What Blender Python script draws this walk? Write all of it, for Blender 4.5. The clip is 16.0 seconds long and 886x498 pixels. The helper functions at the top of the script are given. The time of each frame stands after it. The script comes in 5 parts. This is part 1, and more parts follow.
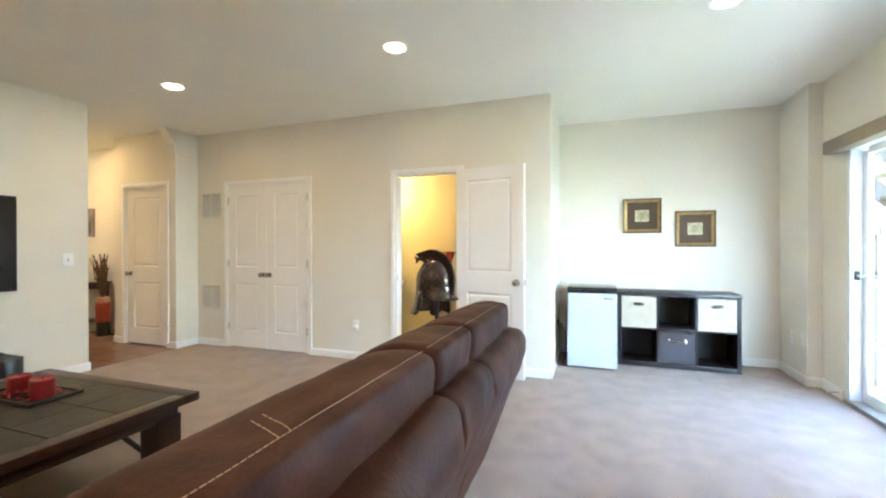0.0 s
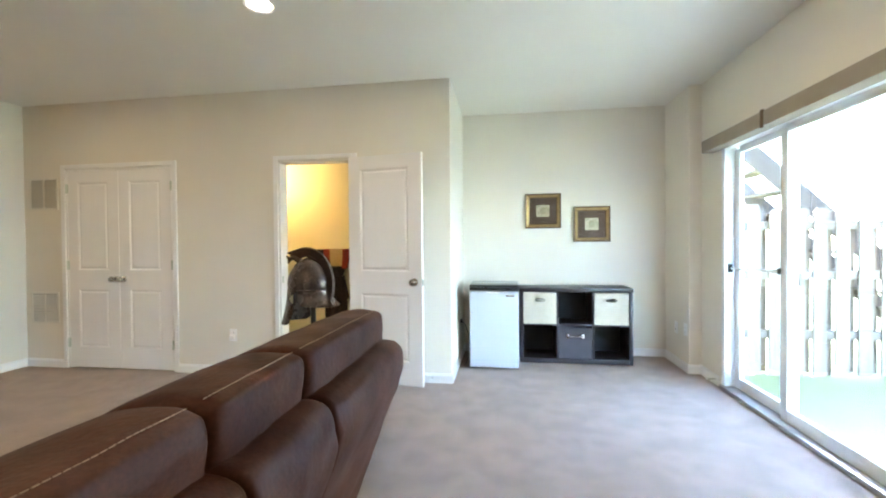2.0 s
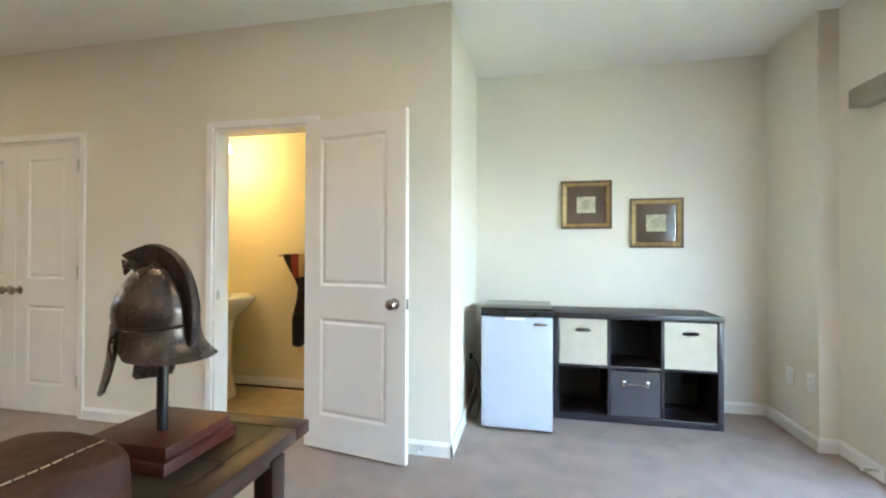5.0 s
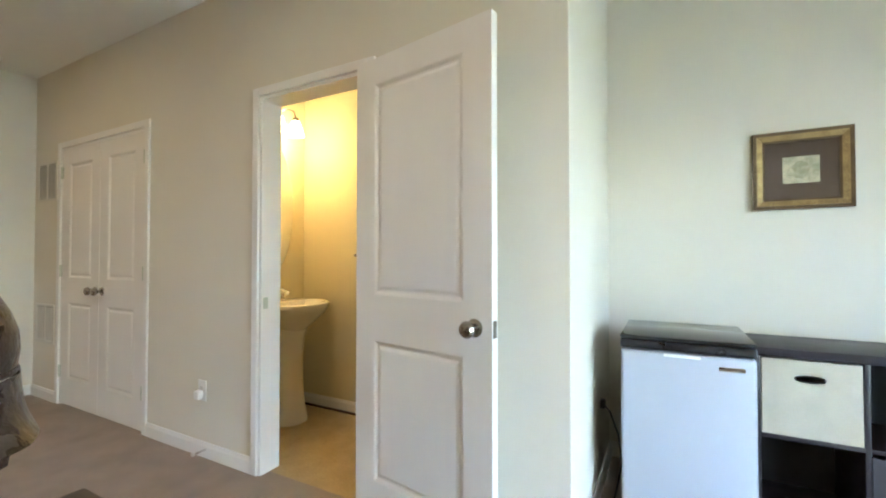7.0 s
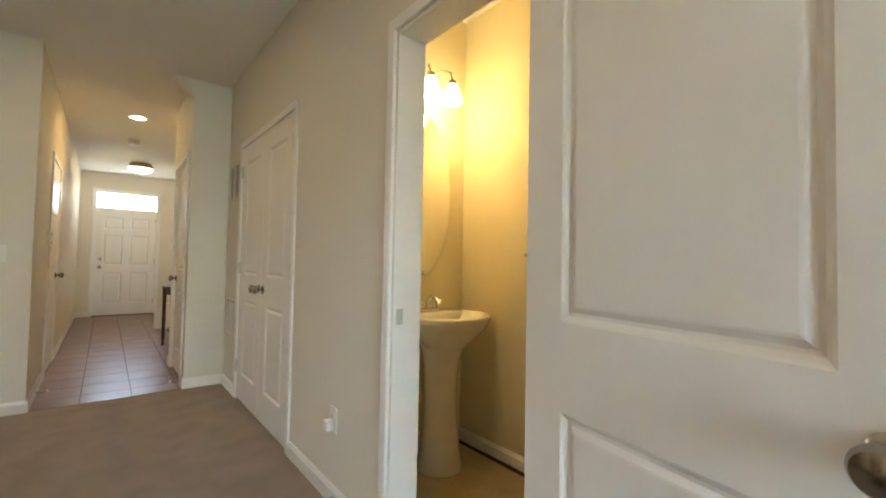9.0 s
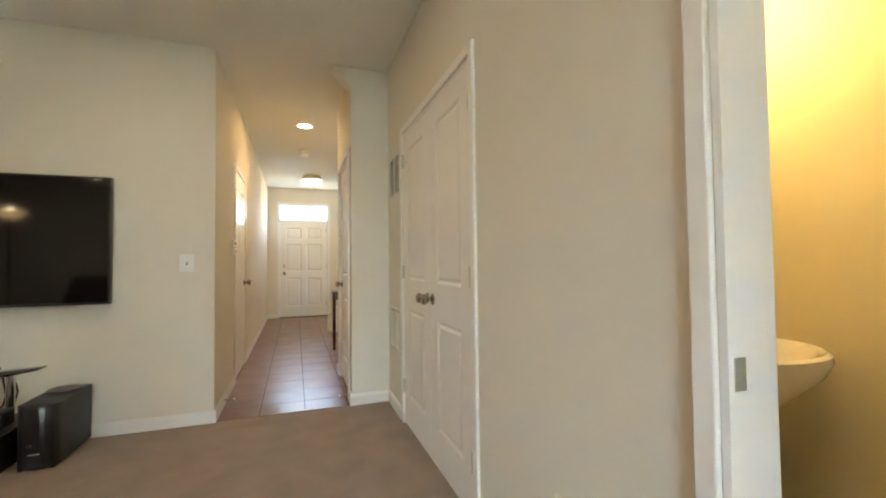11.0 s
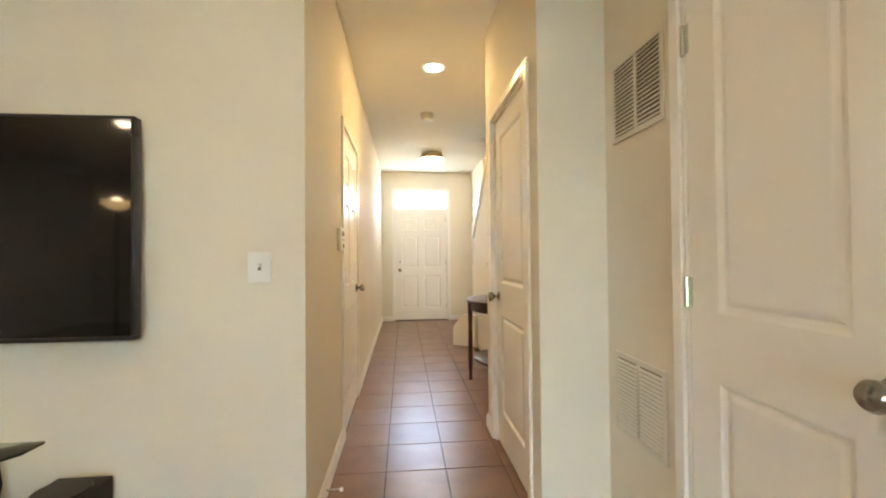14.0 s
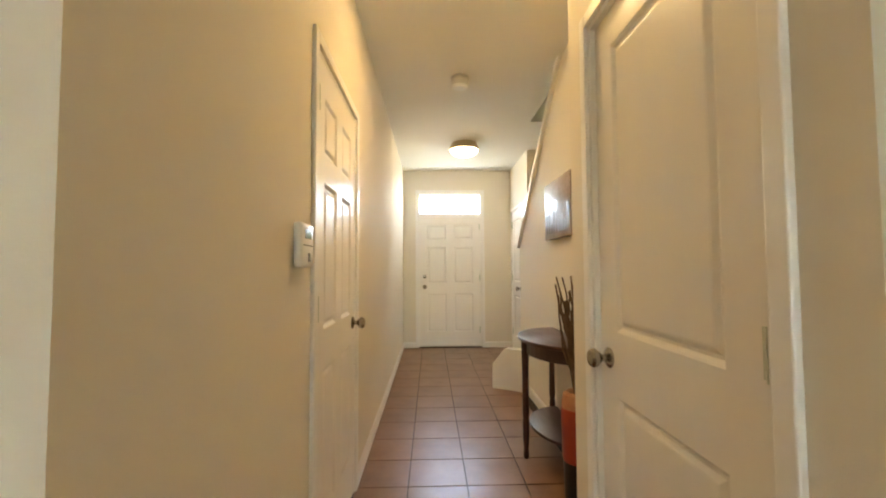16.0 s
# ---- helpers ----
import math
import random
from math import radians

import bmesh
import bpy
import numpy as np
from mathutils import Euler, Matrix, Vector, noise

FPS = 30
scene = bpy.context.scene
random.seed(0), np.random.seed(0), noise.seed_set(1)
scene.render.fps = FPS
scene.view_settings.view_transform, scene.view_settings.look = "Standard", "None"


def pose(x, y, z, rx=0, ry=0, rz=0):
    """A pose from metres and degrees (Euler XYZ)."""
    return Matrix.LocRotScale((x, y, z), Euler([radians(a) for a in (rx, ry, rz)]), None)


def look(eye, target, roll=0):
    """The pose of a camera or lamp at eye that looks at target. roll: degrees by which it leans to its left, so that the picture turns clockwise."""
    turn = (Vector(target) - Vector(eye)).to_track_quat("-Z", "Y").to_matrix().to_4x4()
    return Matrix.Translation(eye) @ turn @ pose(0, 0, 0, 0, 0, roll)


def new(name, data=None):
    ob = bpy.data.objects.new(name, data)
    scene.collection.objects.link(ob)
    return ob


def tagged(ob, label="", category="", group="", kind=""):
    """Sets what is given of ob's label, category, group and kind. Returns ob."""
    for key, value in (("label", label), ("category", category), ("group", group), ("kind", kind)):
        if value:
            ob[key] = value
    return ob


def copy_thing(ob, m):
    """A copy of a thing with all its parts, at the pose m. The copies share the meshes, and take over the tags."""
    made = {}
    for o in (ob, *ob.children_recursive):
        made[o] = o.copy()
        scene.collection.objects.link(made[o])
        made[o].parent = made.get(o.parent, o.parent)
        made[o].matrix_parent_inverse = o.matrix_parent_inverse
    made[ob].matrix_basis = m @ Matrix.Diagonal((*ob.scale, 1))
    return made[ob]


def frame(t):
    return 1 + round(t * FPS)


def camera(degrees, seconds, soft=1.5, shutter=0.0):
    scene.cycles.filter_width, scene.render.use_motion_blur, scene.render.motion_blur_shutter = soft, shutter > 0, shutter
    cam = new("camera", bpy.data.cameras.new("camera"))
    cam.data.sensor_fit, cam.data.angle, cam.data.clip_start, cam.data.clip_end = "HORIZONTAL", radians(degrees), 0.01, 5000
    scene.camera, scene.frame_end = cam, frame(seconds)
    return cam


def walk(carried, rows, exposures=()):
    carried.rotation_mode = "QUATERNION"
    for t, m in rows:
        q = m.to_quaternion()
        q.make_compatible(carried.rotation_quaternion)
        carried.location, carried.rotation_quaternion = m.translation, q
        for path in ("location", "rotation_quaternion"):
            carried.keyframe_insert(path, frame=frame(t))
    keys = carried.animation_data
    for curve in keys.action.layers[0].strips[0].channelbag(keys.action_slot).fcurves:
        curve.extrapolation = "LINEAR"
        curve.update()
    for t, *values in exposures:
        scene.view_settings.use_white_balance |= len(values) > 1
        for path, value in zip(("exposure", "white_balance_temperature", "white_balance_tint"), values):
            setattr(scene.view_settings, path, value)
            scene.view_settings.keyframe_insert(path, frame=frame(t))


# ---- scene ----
cam = camera(93.1, 16.0, soft=2.0)
EXPO = 5.65
EXPOSURE = [(0.0, 0.9, 5900), (2.5, 0.55, 5950), (5.5, 0.4, 6050), (7.5, 0.15, 6100), (9.0, -0.05, 6550), (9.5, 0.06, 6550), (10.0, 0.10, 6500), (12.5, 0.68, 6550), (13.0, 0.73, 6600), (14.5, 0.69, 6550), (15.5, 0.48, 6450), (16.0, 0.34, 6900)]
PATH = [
    (0, (-0.117, 0.238, 1.248), (-0.789, 2.122, 1.239), -0.1),
    (0.5, (-0.101, 0.293, 1.243), (-0.645, 2.217, 1.217), -0.5),
    (1, (-0.075, 0.384, 1.243), (-0.515, 2.334, 1.2), -0.8),
    (1.5, (-0.03, 0.494, 1.255), (-0.387, 2.461, 1.203), -0.9),
    (2, (-0.005, 0.631, 1.249), (-0.302, 2.609, 1.22), -0.5),
    (2.5, (0.02, 0.762, 1.243), (-0.256, 2.742, 1.255), 0.1),
    (3, (0.004, 0.974, 1.243), (-0.254, 2.957, 1.269), 1.0),
    (5.5, (-0.032, 2.101, 1.196), (-0.534, 4.037, 1.207), -0.2),
    (6, (-0.052, 2.33, 1.187), (-0.671, 4.232, 1.196), -0.5),
    (6.5, (-0.099, 2.569, 1.179), (-0.873, 4.413, 1.193), -0.7),
    (7, (-0.187, 2.785, 1.165), (-1.126, 4.551, 1.202), 0.0),
    (7.5, (-0.312, 2.986, 1.171), (-1.433, 4.641, 1.222), 0.8),
    (8, (-0.427, 3.172, 1.16), (-1.715, 4.7, 1.224), 1.2),
    (8.5, (-0.564, 3.342, 1.149), (-2.006, 4.725, 1.213), 1.2),
    (9, (-0.735, 3.453, 1.127), (-2.293, 4.705, 1.191), 1.1),
    (9.5, (-0.936, 3.55, 1.122), (-2.6, 4.659, 1.179), 0.6),
    (10, (-1.116, 3.608, 1.11), (-2.872, 4.563, 1.171), -0.3),
    (12.5, (-2.346, 3.519, 1.145), (-4.315, 3.871, 1.177), 0.3),
    (13, (-2.609, 3.483, 1.146), (-4.587, 3.78, 1.172), 0.2),
    (13.5, (-2.926, 3.444, 1.156), (-4.91, 3.69, 1.182), -0.0),
    (14, (-3.223, 3.437, 1.171), (-5.214, 3.625, 1.203), -0.5),
    (14.5, (-3.547, 3.44, 1.195), (-5.542, 3.575, 1.24), -0.9),
    (15, (-3.864, 3.426, 1.188), (-5.86, 3.533, 1.258), -0.9),
    (15.5, (-4.164, 3.431, 1.204), (-6.16, 3.516, 1.29), -0.6),
    (16, (-4.472, 3.463, 1.2), (-6.469, 3.522, 1.291), -0.3),
]
walk(cam, [(t, look(eye, target, roll)) for t, eye, target, roll in PATH],
     [(t, EXPO + e, k, 8) for t, e, k in EXPOSURE])

# ---- daylight ----
world = bpy.data.worlds.new("sky")
scene.world = world
world.use_nodes = True
wn = world.node_tree.nodes
sky = wn.new("ShaderNodeTexSky")
sky.sky_type = "NISHITA"
sky.sun_disc = False
sky.sun_elevation = radians(52)
sky.sun_rotation = radians(-4)
world.node_tree.links.new(sky.outputs[0], wn["Background"].inputs[0])
wn["Background"].inputs[1].default_value = 0.15

sun_data = bpy.data.lights.new("sun", "SUN")
sun_data.energy, sun_data.angle, sun_data.color = 2.0, radians(0.5), (1.0, 0.95, 0.87)
sun = new("sun", sun_data)
sun.matrix_world = look((-2, 30, 38), (0, 0, 0))

CEIL = 2.70


def lamp(name, kind, where, watts, color, size=0.1, aim=None, spot=None):
    data = bpy.data.lights.new(name, kind)
    data.energy, data.color = watts, color
    if kind == "AREA":
        data.shape, data.size = "DISK", size
    else:
        data.shadow_soft_size = size
    if spot:
        data.spot_size, data.spot_blend = radians(spot), 0.6
    ob = new(name, data)
    ob.matrix_world = look(where, aim) if aim else Matrix.Translation(where)
    return ob


WARM = (1.0, 0.74, 0.44)
# the last three, at y = 0.3, are unseen, added as a second row
DOWNLIGHTS = [(-3.68, 2.99), (-1.47, 3.0), (0.63, 3.14), (-3.68, 0.3), (-1.47, 0.3), (0.70, 0.3)]
for x, y in DOWNLIGHTS:
    lamp("downlight_lamp", "AREA", (x, y, CEIL - 0.012), 0.075, WARM, 0.12, (x, y, 0))
lamp("hall_downlight_lamp", "AREA", (-6.60, 3.69, CEIL - 0.012), 0.17, (1.0, 0.61, 0.16), 0.12, (-6.60, 3.69, 0))
lamp("dome_lamp", "POINT", (-9.46, 3.87, 2.575), 0.14, (1.0, 0.61, 0.19), 0.05)
lamp("sconce_lamp", "POINT", (-2.60, 5.0, 2.06), 0.072, (1.0, 0.72, 0.33), 0.05)
lamp("sconce_lamp", "POINT", (-2.60, 4.84, 2.06), 0.072, (1.0, 0.72, 0.33), 0.05)
lamp("torchiere_lamp", "POINT", (-1.51, 0.25, 1.80), 0.12, WARM, 0.05)
tl = lamp("transom_daylight", "AREA", (-10.93, 3.75, 2.19), 0.12, (0.86, 0.92, 1.0), 0.9, (0, 3.75, 1.6))
tl.data.shape, tl.data.size, tl.data.size_y = "RECTANGLE", 0.92, 0.26


# ---- materials ----
def mat(name, color, rough=0.6, metal=0.0, vary=0.08, scale=6.0, fine=0.0, fine_scale=300.0, bump=0.0, bump_scale=200.0,
        rand=0.0, stretch=(1, 1, 1), second=None, amount=0.5, coat=0.0, sheen=0.0, rough_vary=0.08):
    """A surface with a coarse drift between two tones, a fine grain and a fine relief."""
    m = bpy.data.materials.new(name)
    m.use_nodes = True
    nt = m.node_tree
    n, link = nt.nodes, nt.links.new
    bsdf = n["Principled BSDF"]
    tc = n.new("ShaderNodeTexCoord")
    mp = n.new("ShaderNodeMapping")
    mp.inputs["Scale"].default_value = stretch
    link(tc.outputs["Object"], mp.inputs[0])
    big = n.new("ShaderNodeTexNoise")
    big.inputs["Scale"].default_value, big.inputs["Detail"].default_value = scale, 5
    link(mp.outputs[0], big.inputs["Vector"])
    if rand:
        piece = n.new("ShaderNodeObjectInfo")
        shift = n.new("ShaderNodeMath")
        shift.operation = "MULTIPLY"
        shift.inputs[1].default_value = 40.0
        link(piece.outputs["Random"], shift.inputs[0])
        moved = n.new("ShaderNodeVectorMath")
        moved.operation = "ADD"
        link(mp.outputs[0], moved.inputs[0])
        link(shift.outputs[0], moved.inputs[1])
        link(moved.outputs[0], big.inputs["Vector"])
    ramp = n.new("ShaderNodeMapRange")
    ramp.inputs[1].default_value, ramp.inputs[2].default_value = 0.5 - amount / 2, 0.5 + amount / 2
    link(big.outputs[0], ramp.inputs[0])
    mix = n.new("ShaderNodeMix")
    mix.data_type = "RGBA"
    a = color
    b = second or tuple(c * (1 - 2 * vary) for c in color)
    mix.inputs[6].default_value, mix.inputs[7].default_value = (*a, 1), (*b, 1)
    link(ramp.outputs[0], mix.inputs[0])
    out = mix.outputs[2]
    if fine:
        fn = n.new("ShaderNodeTexNoise")
        fn.inputs["Scale"].default_value, fn.inputs["Detail"].default_value = fine_scale, 3
        link(mp.outputs[0], fn.inputs["Vector"])
        fr = n.new("ShaderNodeMapRange")
        fr.inputs[1].default_value, fr.inputs[2].default_value = 0.3, 0.7
        fr.inputs[3].default_value, fr.inputs[4].default_value = 1 - fine, 1 + fine
        link(fn.outputs[0], fr.inputs[0])
        mul = n.new("ShaderNodeVectorMath")
        mul.operation = "SCALE"
        link(out, mul.inputs[0])
        link(fr.outputs[0], mul.inputs["Scale"])
        out = mul.outputs[0]
    if rand:
        oi = n.new("ShaderNodeObjectInfo")
        rr = n.new("ShaderNodeMapRange")
        rr.inputs[3].default_value, rr.inputs[4].default_value = 1 - rand, 1 + rand
        link(oi.outputs["Random"], rr.inputs[0])
        mul2 = n.new("ShaderNodeVectorMath")
        mul2.operation = "SCALE"
        link(out, mul2.inputs[0])
        link(rr.outputs[0], mul2.inputs["Scale"])
        out = mul2.outputs[0]
    link(out, bsdf.inputs["Base Color"])
    rv = n.new("ShaderNodeMapRange")
    rv.inputs[3].default_value, rv.inputs[4].default_value = max(rough - rough_vary, 0.02), min(rough + rough_vary, 1)
    link(big.outputs[0], rv.inputs[0])
    link(rv.outputs[0], bsdf.inputs["Roughness"])
    bsdf.inputs["Metallic"].default_value = metal
    bsdf.inputs["Coat Weight"].default_value = coat
    bsdf.inputs["Sheen Weight"].default_value = sheen
    if bump:
        bn = n.new("ShaderNodeTexNoise")
        bn.inputs["Scale"].default_value, bn.inputs["Detail"].default_value = bump_scale, 4
        link(mp.outputs[0], bn.inputs["Vector"])
        bp = n.new("ShaderNodeBump")
        bp.inputs["Strength"].default_value, bp.inputs["Distance"].default_value = bump, 0.01
        link(bn.outputs[0], bp.inputs["Height"])
        link(bp.outputs[0], bsdf.inputs["Normal"])
    return m


def glow(name, color, strength):
    m = bpy.data.materials.new(name)
    m.use_nodes = True
    bsdf = m.node_tree.nodes["Principled BSDF"]
    bsdf.inputs["Base Color"].default_value = (*color, 1)
    bsdf.inputs["Emission Color"].default_value = (*color, 1)
    bsdf.inputs["Emission Strength"].default_value = strength
    return m


def glass(name, tint=(1, 1, 1), rough=0.0):
    m = bpy.data.materials.new(name)
    m.use_nodes = True
    bsdf = m.node_tree.nodes["Principled BSDF"]
    bsdf.inputs["Base Color"].default_value = (*tint, 1)
    bsdf.inputs["Roughness"].default_value = rough
    bsdf.inputs["Transmission Weight"].default_value = 1.0
    bsdf.inputs["IOR"].default_value = 1.45
    return m


WALL = mat("wall_paint", (0.785, 0.735, 0.635), 0.75, vary=0.02, scale=1.2, bump=0.06, bump_scale=260)
CEILING = mat("ceiling_paint", (0.85, 0.825, 0.755), 0.85, vary=0.02, scale=1.0, bump=0.08, bump_scale=180)
# yellower than WALL; on the stairwell the yellow stands in for warm light
YELLOWWALL = mat("yellow_tint_paint", (0.74, 0.65, 0.42), 0.7, vary=0.02, scale=1.5, bump=0.06, bump_scale=260)
TRIM = mat("trim_paint", (0.87, 0.855, 0.83), 0.38, vary=0.015, scale=3, bump=0.02, bump_scale=120)
DOORP = mat("door_paint", (0.86, 0.835, 0.80), 0.42, vary=0.015, scale=2, bump=0.018, bump_scale=120, stretch=(4, 4, 1))
CARPET = mat("carpet_pile", (0.45, 0.345, 0.282), 0.95, second=(0.345, 0.268, 0.218), scale=5.5, amount=0.34, fine=0.28, fine_scale=420,
             bump=0.9, bump_scale=330, sheen=0.3)
TILE = mat("hall_tile", (0.270, 0.152, 0.098), 0.305, second=(0.165, 0.086, 0.058), scale=5, amount=0.55, fine=0.03, fine_scale=30, rand=0.06, rough_vary=0.02)
GROUT = mat("grout", (0.050, 0.038, 0.032), 0.9, vary=0.1, scale=20, bump=0.3, bump_scale=300)
VINYL = mat("bath_vinyl", (0.55, 0.43, 0.25), 0.42, second=(0.44, 0.33, 0.18), scale=9, amount=0.5, fine=0.08, fine_scale=80)
LEATHER = mat("brown_suede", (0.085, 0.027, 0.012), 0.60, second=(0.030, 0.010, 0.006), scale=6, amount=0.45, fine=0.18, fine_scale=110,
              bump=0.15, bump_scale=70, sheen=0.0, rough_vary=0.12)
LEATHER.node_tree.nodes["Principled BSDF"].inputs["Specular IOR Level"].default_value = 0.2
THREAD = mat("pale_thread", (0.40, 0.29, 0.20), 0.8, vary=0.1, scale=200)
DARKWOOD = mat("dark_wood", (0.050, 0.020, 0.012), 0.36, second=(0.024, 0.010, 0.007), scale=5, amount=0.6, fine=0.2, fine_scale=70,
               bump=0.06, bump_scale=60, stretch=(1, 6, 6), coat=0.2)
CHERRY = mat("cherry_wood", (0.065, 0.020, 0.016), 0.33, second=(0.035, 0.012, 0.011), scale=6, amount=0.6, fine=0.15, fine_scale=80, coat=0.3,
             stretch=(1, 5, 5))
SLATE = mat("slate_inlay", (0.032, 0.023, 0.012), 0.46, second=(0.018, 0.014, 0.010), scale=9, amount=0.5, fine=0.2, fine_scale=40, bump=0.12,
            bump_scale=30, rand=0.25)
ESPRESSO = mat("espresso_laminate", (0.022, 0.016, 0.018), 0.42, second=(0.015, 0.011, 0.013), scale=8, fine=0.15, fine_scale=120, stretch=(1, 8, 8))
BACKPANEL = mat("black_backing", (0.008, 0.007, 0.008), 0.7, vary=0.1, scale=10)
CREAM = mat("cream_canvas", (0.56, 0.50, 0.385), 0.85, vary=0.05, scale=12, fine=0.06, fine_scale=500, bump=0.2, bump_scale=700)
GREYBIN = mat("grey_leatherette", (0.055, 0.047, 0.055), 0.5, vary=0.1, scale=10, bump=0.1, bump_scale=300)
FRIDGE = mat("white_enamel", (0.50, 0.53, 0.61), 0.37, vary=0.015, scale=2, bump=0.03, bump_scale=350)
BLACKPL = mat("black_plastic", (0.012, 0.012, 0.014), 0.3, vary=0.1, scale=10)
SATINBL = mat("satin_black", (0.018, 0.018, 0.020), 0.5, vary=0.1, scale=10, bump=0.05, bump_scale=500)
SCREEN = mat("screen_glass", (0.004, 0.004, 0.005), 0.06, vary=0.05, scale=3, rough_vary=0.03)
NICKEL = mat("satin_nickel", (0.40, 0.375, 0.34), 0.24, metal=1.0, vary=0.04, scale=30, rough_vary=0.08)
CHROME = mat("chrome", (0.75, 0.75, 0.76), 0.12, metal=1.0, vary=0.02, scale=30, rough_vary=0.05)
BRONZE = mat("aged_bronze", (0.115, 0.088, 0.078), 0.26, metal=0.6, second=(0.058, 0.042, 0.034), scale=17, amount=0.5, fine=0.22, fine_scale=70,
             bump=0.22, bump_scale=60, rough_vary=0.12)
CRESTM = mat("dark_crest_bronze", (0.055, 0.034, 0.027), 0.42, metal=0.5, second=(0.035, 0.022, 0.018), scale=20, amount=0.6, fine=0.3, fine_scale=120,
             bump=0.4, bump_scale=120)
GOLD = mat("gilt_wood", (0.42, 0.29, 0.12), 0.42, metal=0.55, second=(0.22, 0.14, 0.06), scale=25, amount=0.6, fine=0.2, fine_scale=150, bump=0.15,
           bump_scale=120)
GOLDDK = mat("dark_gilt", (0.16, 0.10, 0.045), 0.5, metal=0.4, second=(0.08, 0.05, 0.025), scale=25, amount=0.6)
MATBOARD = mat("brown_mat_board", (0.12, 0.085, 0.065), 0.85, vary=0.1, scale=10, fine=0.1, fine_scale=300)
PAPER = mat("aged_print", (0.62, 0.58, 0.45), 0.8, second=(0.42, 0.42, 0.30), scale=22, amount=0.25, fine=0.1, fine_scale=120)
CERAMIC = mat("white_ceramic", (0.78, 0.74, 0.66), 0.12, vary=0.01, scale=2, coat=0.4, rough_vary=0.04)
VALANCE = mat("valance_fabric", (0.34, 0.29, 0.22), 0.8, vary=0.06, scale=8, fine=0.1, fine_scale=400, bump=0.2, bump_scale=500)
VINYLW = mat("white_vinyl", (0.80, 0.81, 0.82), 0.35, vary=0.01, scale=3)
VENTM = mat("vent_enamel", (0.72, 0.69, 0.61), 0.45, vary=0.02, scale=5)
VENTDK = mat("vent_shadow", (0.24, 0.225, 0.20), 0.8, vary=0.1, scale=10)
SWITCH = mat("white_plastic", (0.88, 0.87, 0.84), 0.35, vary=0.01, scale=5)
TOWELD = mat("dark_brown_towel", (0.022, 0.011, 0.008), 0.95, vary=0.15, scale=30, bump=0.8, bump_scale=500)
TOWELR = mat("rust_towel", (0.30, 0.035, 0.018), 0.95, vary=0.12, scale=30, bump=0.8, bump_scale=500)
TOWELC = mat("sand_towel", (0.50, 0.33, 0.13), 0.95, vary=0.1, scale=30, bump=0.8, bump_scale=500)
REDWAX = mat("red_wax", (0.22, 0.010, 0.014), 0.4, vary=0.1, scale=20, coat=0.2)
REDVASE = mat("red_lacquer", (0.42, 0.055, 0.025), 0.37, second=(0.25, 0.03, 0.02), scale=6, amount=0.5, coat=0.3)
BLKVASE = mat("black_lacquer", (0.012, 0.010, 0.010), 0.3, vary=0.1, scale=8)
TWIG = mat("dry_twig", (0.15, 0.085, 0.045), 0.8, second=(0.045, 0.026, 0.016), scale=20, amount=0.6, bump=0.3, bump_scale=150)
# canvas tone lightened to carry a soft reflection over its whole face
CANVASART = mat("muted_canvas", (0.34, 0.27, 0.25), 0.46, second=(0.16, 0.115, 0.11), scale=5, amount=0.5, fine=0.15, fine_scale=30, coat=0.2)
REDBOARD = mat("red_board", (0.105, 0.017, 0.012), 0.40, second=(0.055, 0.012, 0.009), scale=10, amount=0.6, fine=0.1, fine_scale=90)
FENCE = mat("weathered_fence", (0.165, 0.130, 0.098), 0.85, second=(0.11, 0.088, 0.068), scale=4, amount=0.6, fine=0.15, fine_scale=60, rand=0.15,
            stretch=(6, 6, 1), bump=0.2, bump_scale=60)
DECKW = mat("deck_timber", (0.050, 0.036, 0.028), 0.85, second=(0.032, 0.024, 0.019), scale=5, amount=0.6, stretch=(1, 6, 6))
GRASS = mat("lawn", (0.062, 0.085, 0.020), 0.9, second=(0.080, 0.085, 0.028), scale=1.5, amount=0.5, fine=0.35, fine_scale=120, bump=0.8, bump_scale=150)
CONCRETE = mat("patio_concrete", (0.40, 0.38, 0.35), 0.85, vary=0.08, scale=3, fine=0.1, fine_scale=120, bump=0.1, bump_scale=150)
LEAF = mat("leaf_green", (0.07, 0.13, 0.03), 0.6, second=(0.04, 0.08, 0.02), scale=2, amount=0.6)
BARK = mat("bark", (0.10, 0.075, 0.055), 0.9, vary=0.2, scale=8, bump=0.6, bump_scale=30)
BULB = glow("lit_diffuser", (1.0, 0.86, 0.66), 1.2)
DOMEG = glow("lit_dome_glass", (1.0, 0.82, 0.55), 0.38)
BOWLG = glow("lit_amber_bowl", (1.0, 0.62, 0.26), 0.10)
SHADEG = glow("lit_frosted_shade", (1.0, 0.80, 0.45), 0.35)
GLASS = glass("clear_glass", (0.97, 1.0, 0.98))
PICGLASS = glass("anti_glare_glass", (0.97, 0.98, 0.97), 0.03)
PICGLASS.node_tree.nodes["Principled BSDF"].inputs["IOR"].default_value = 1.27
SHELFGLASS = glass("greenish_glass", (0.80, 0.93, 0.88))
MIRROR = mat("mirror_silver", (0.9, 0.9, 0.88), 0.02, metal=1.0, vary=0.0, rough_vary=0.01)
GREENTAB = mat("brushed_hinge_steel", (0.62, 0.66, 0.58), 0.32, metal=0.85, vary=0.05, scale=40)


# ---- building helpers ----
def origin(ob):
    p = Vector((0, 0, 0))
    while ob:
        p += ob.location
        ob = ob.parent
    return p


def smooth(me, angle=35):
    me.set_sharp_from_angle(angle=radians(angle))


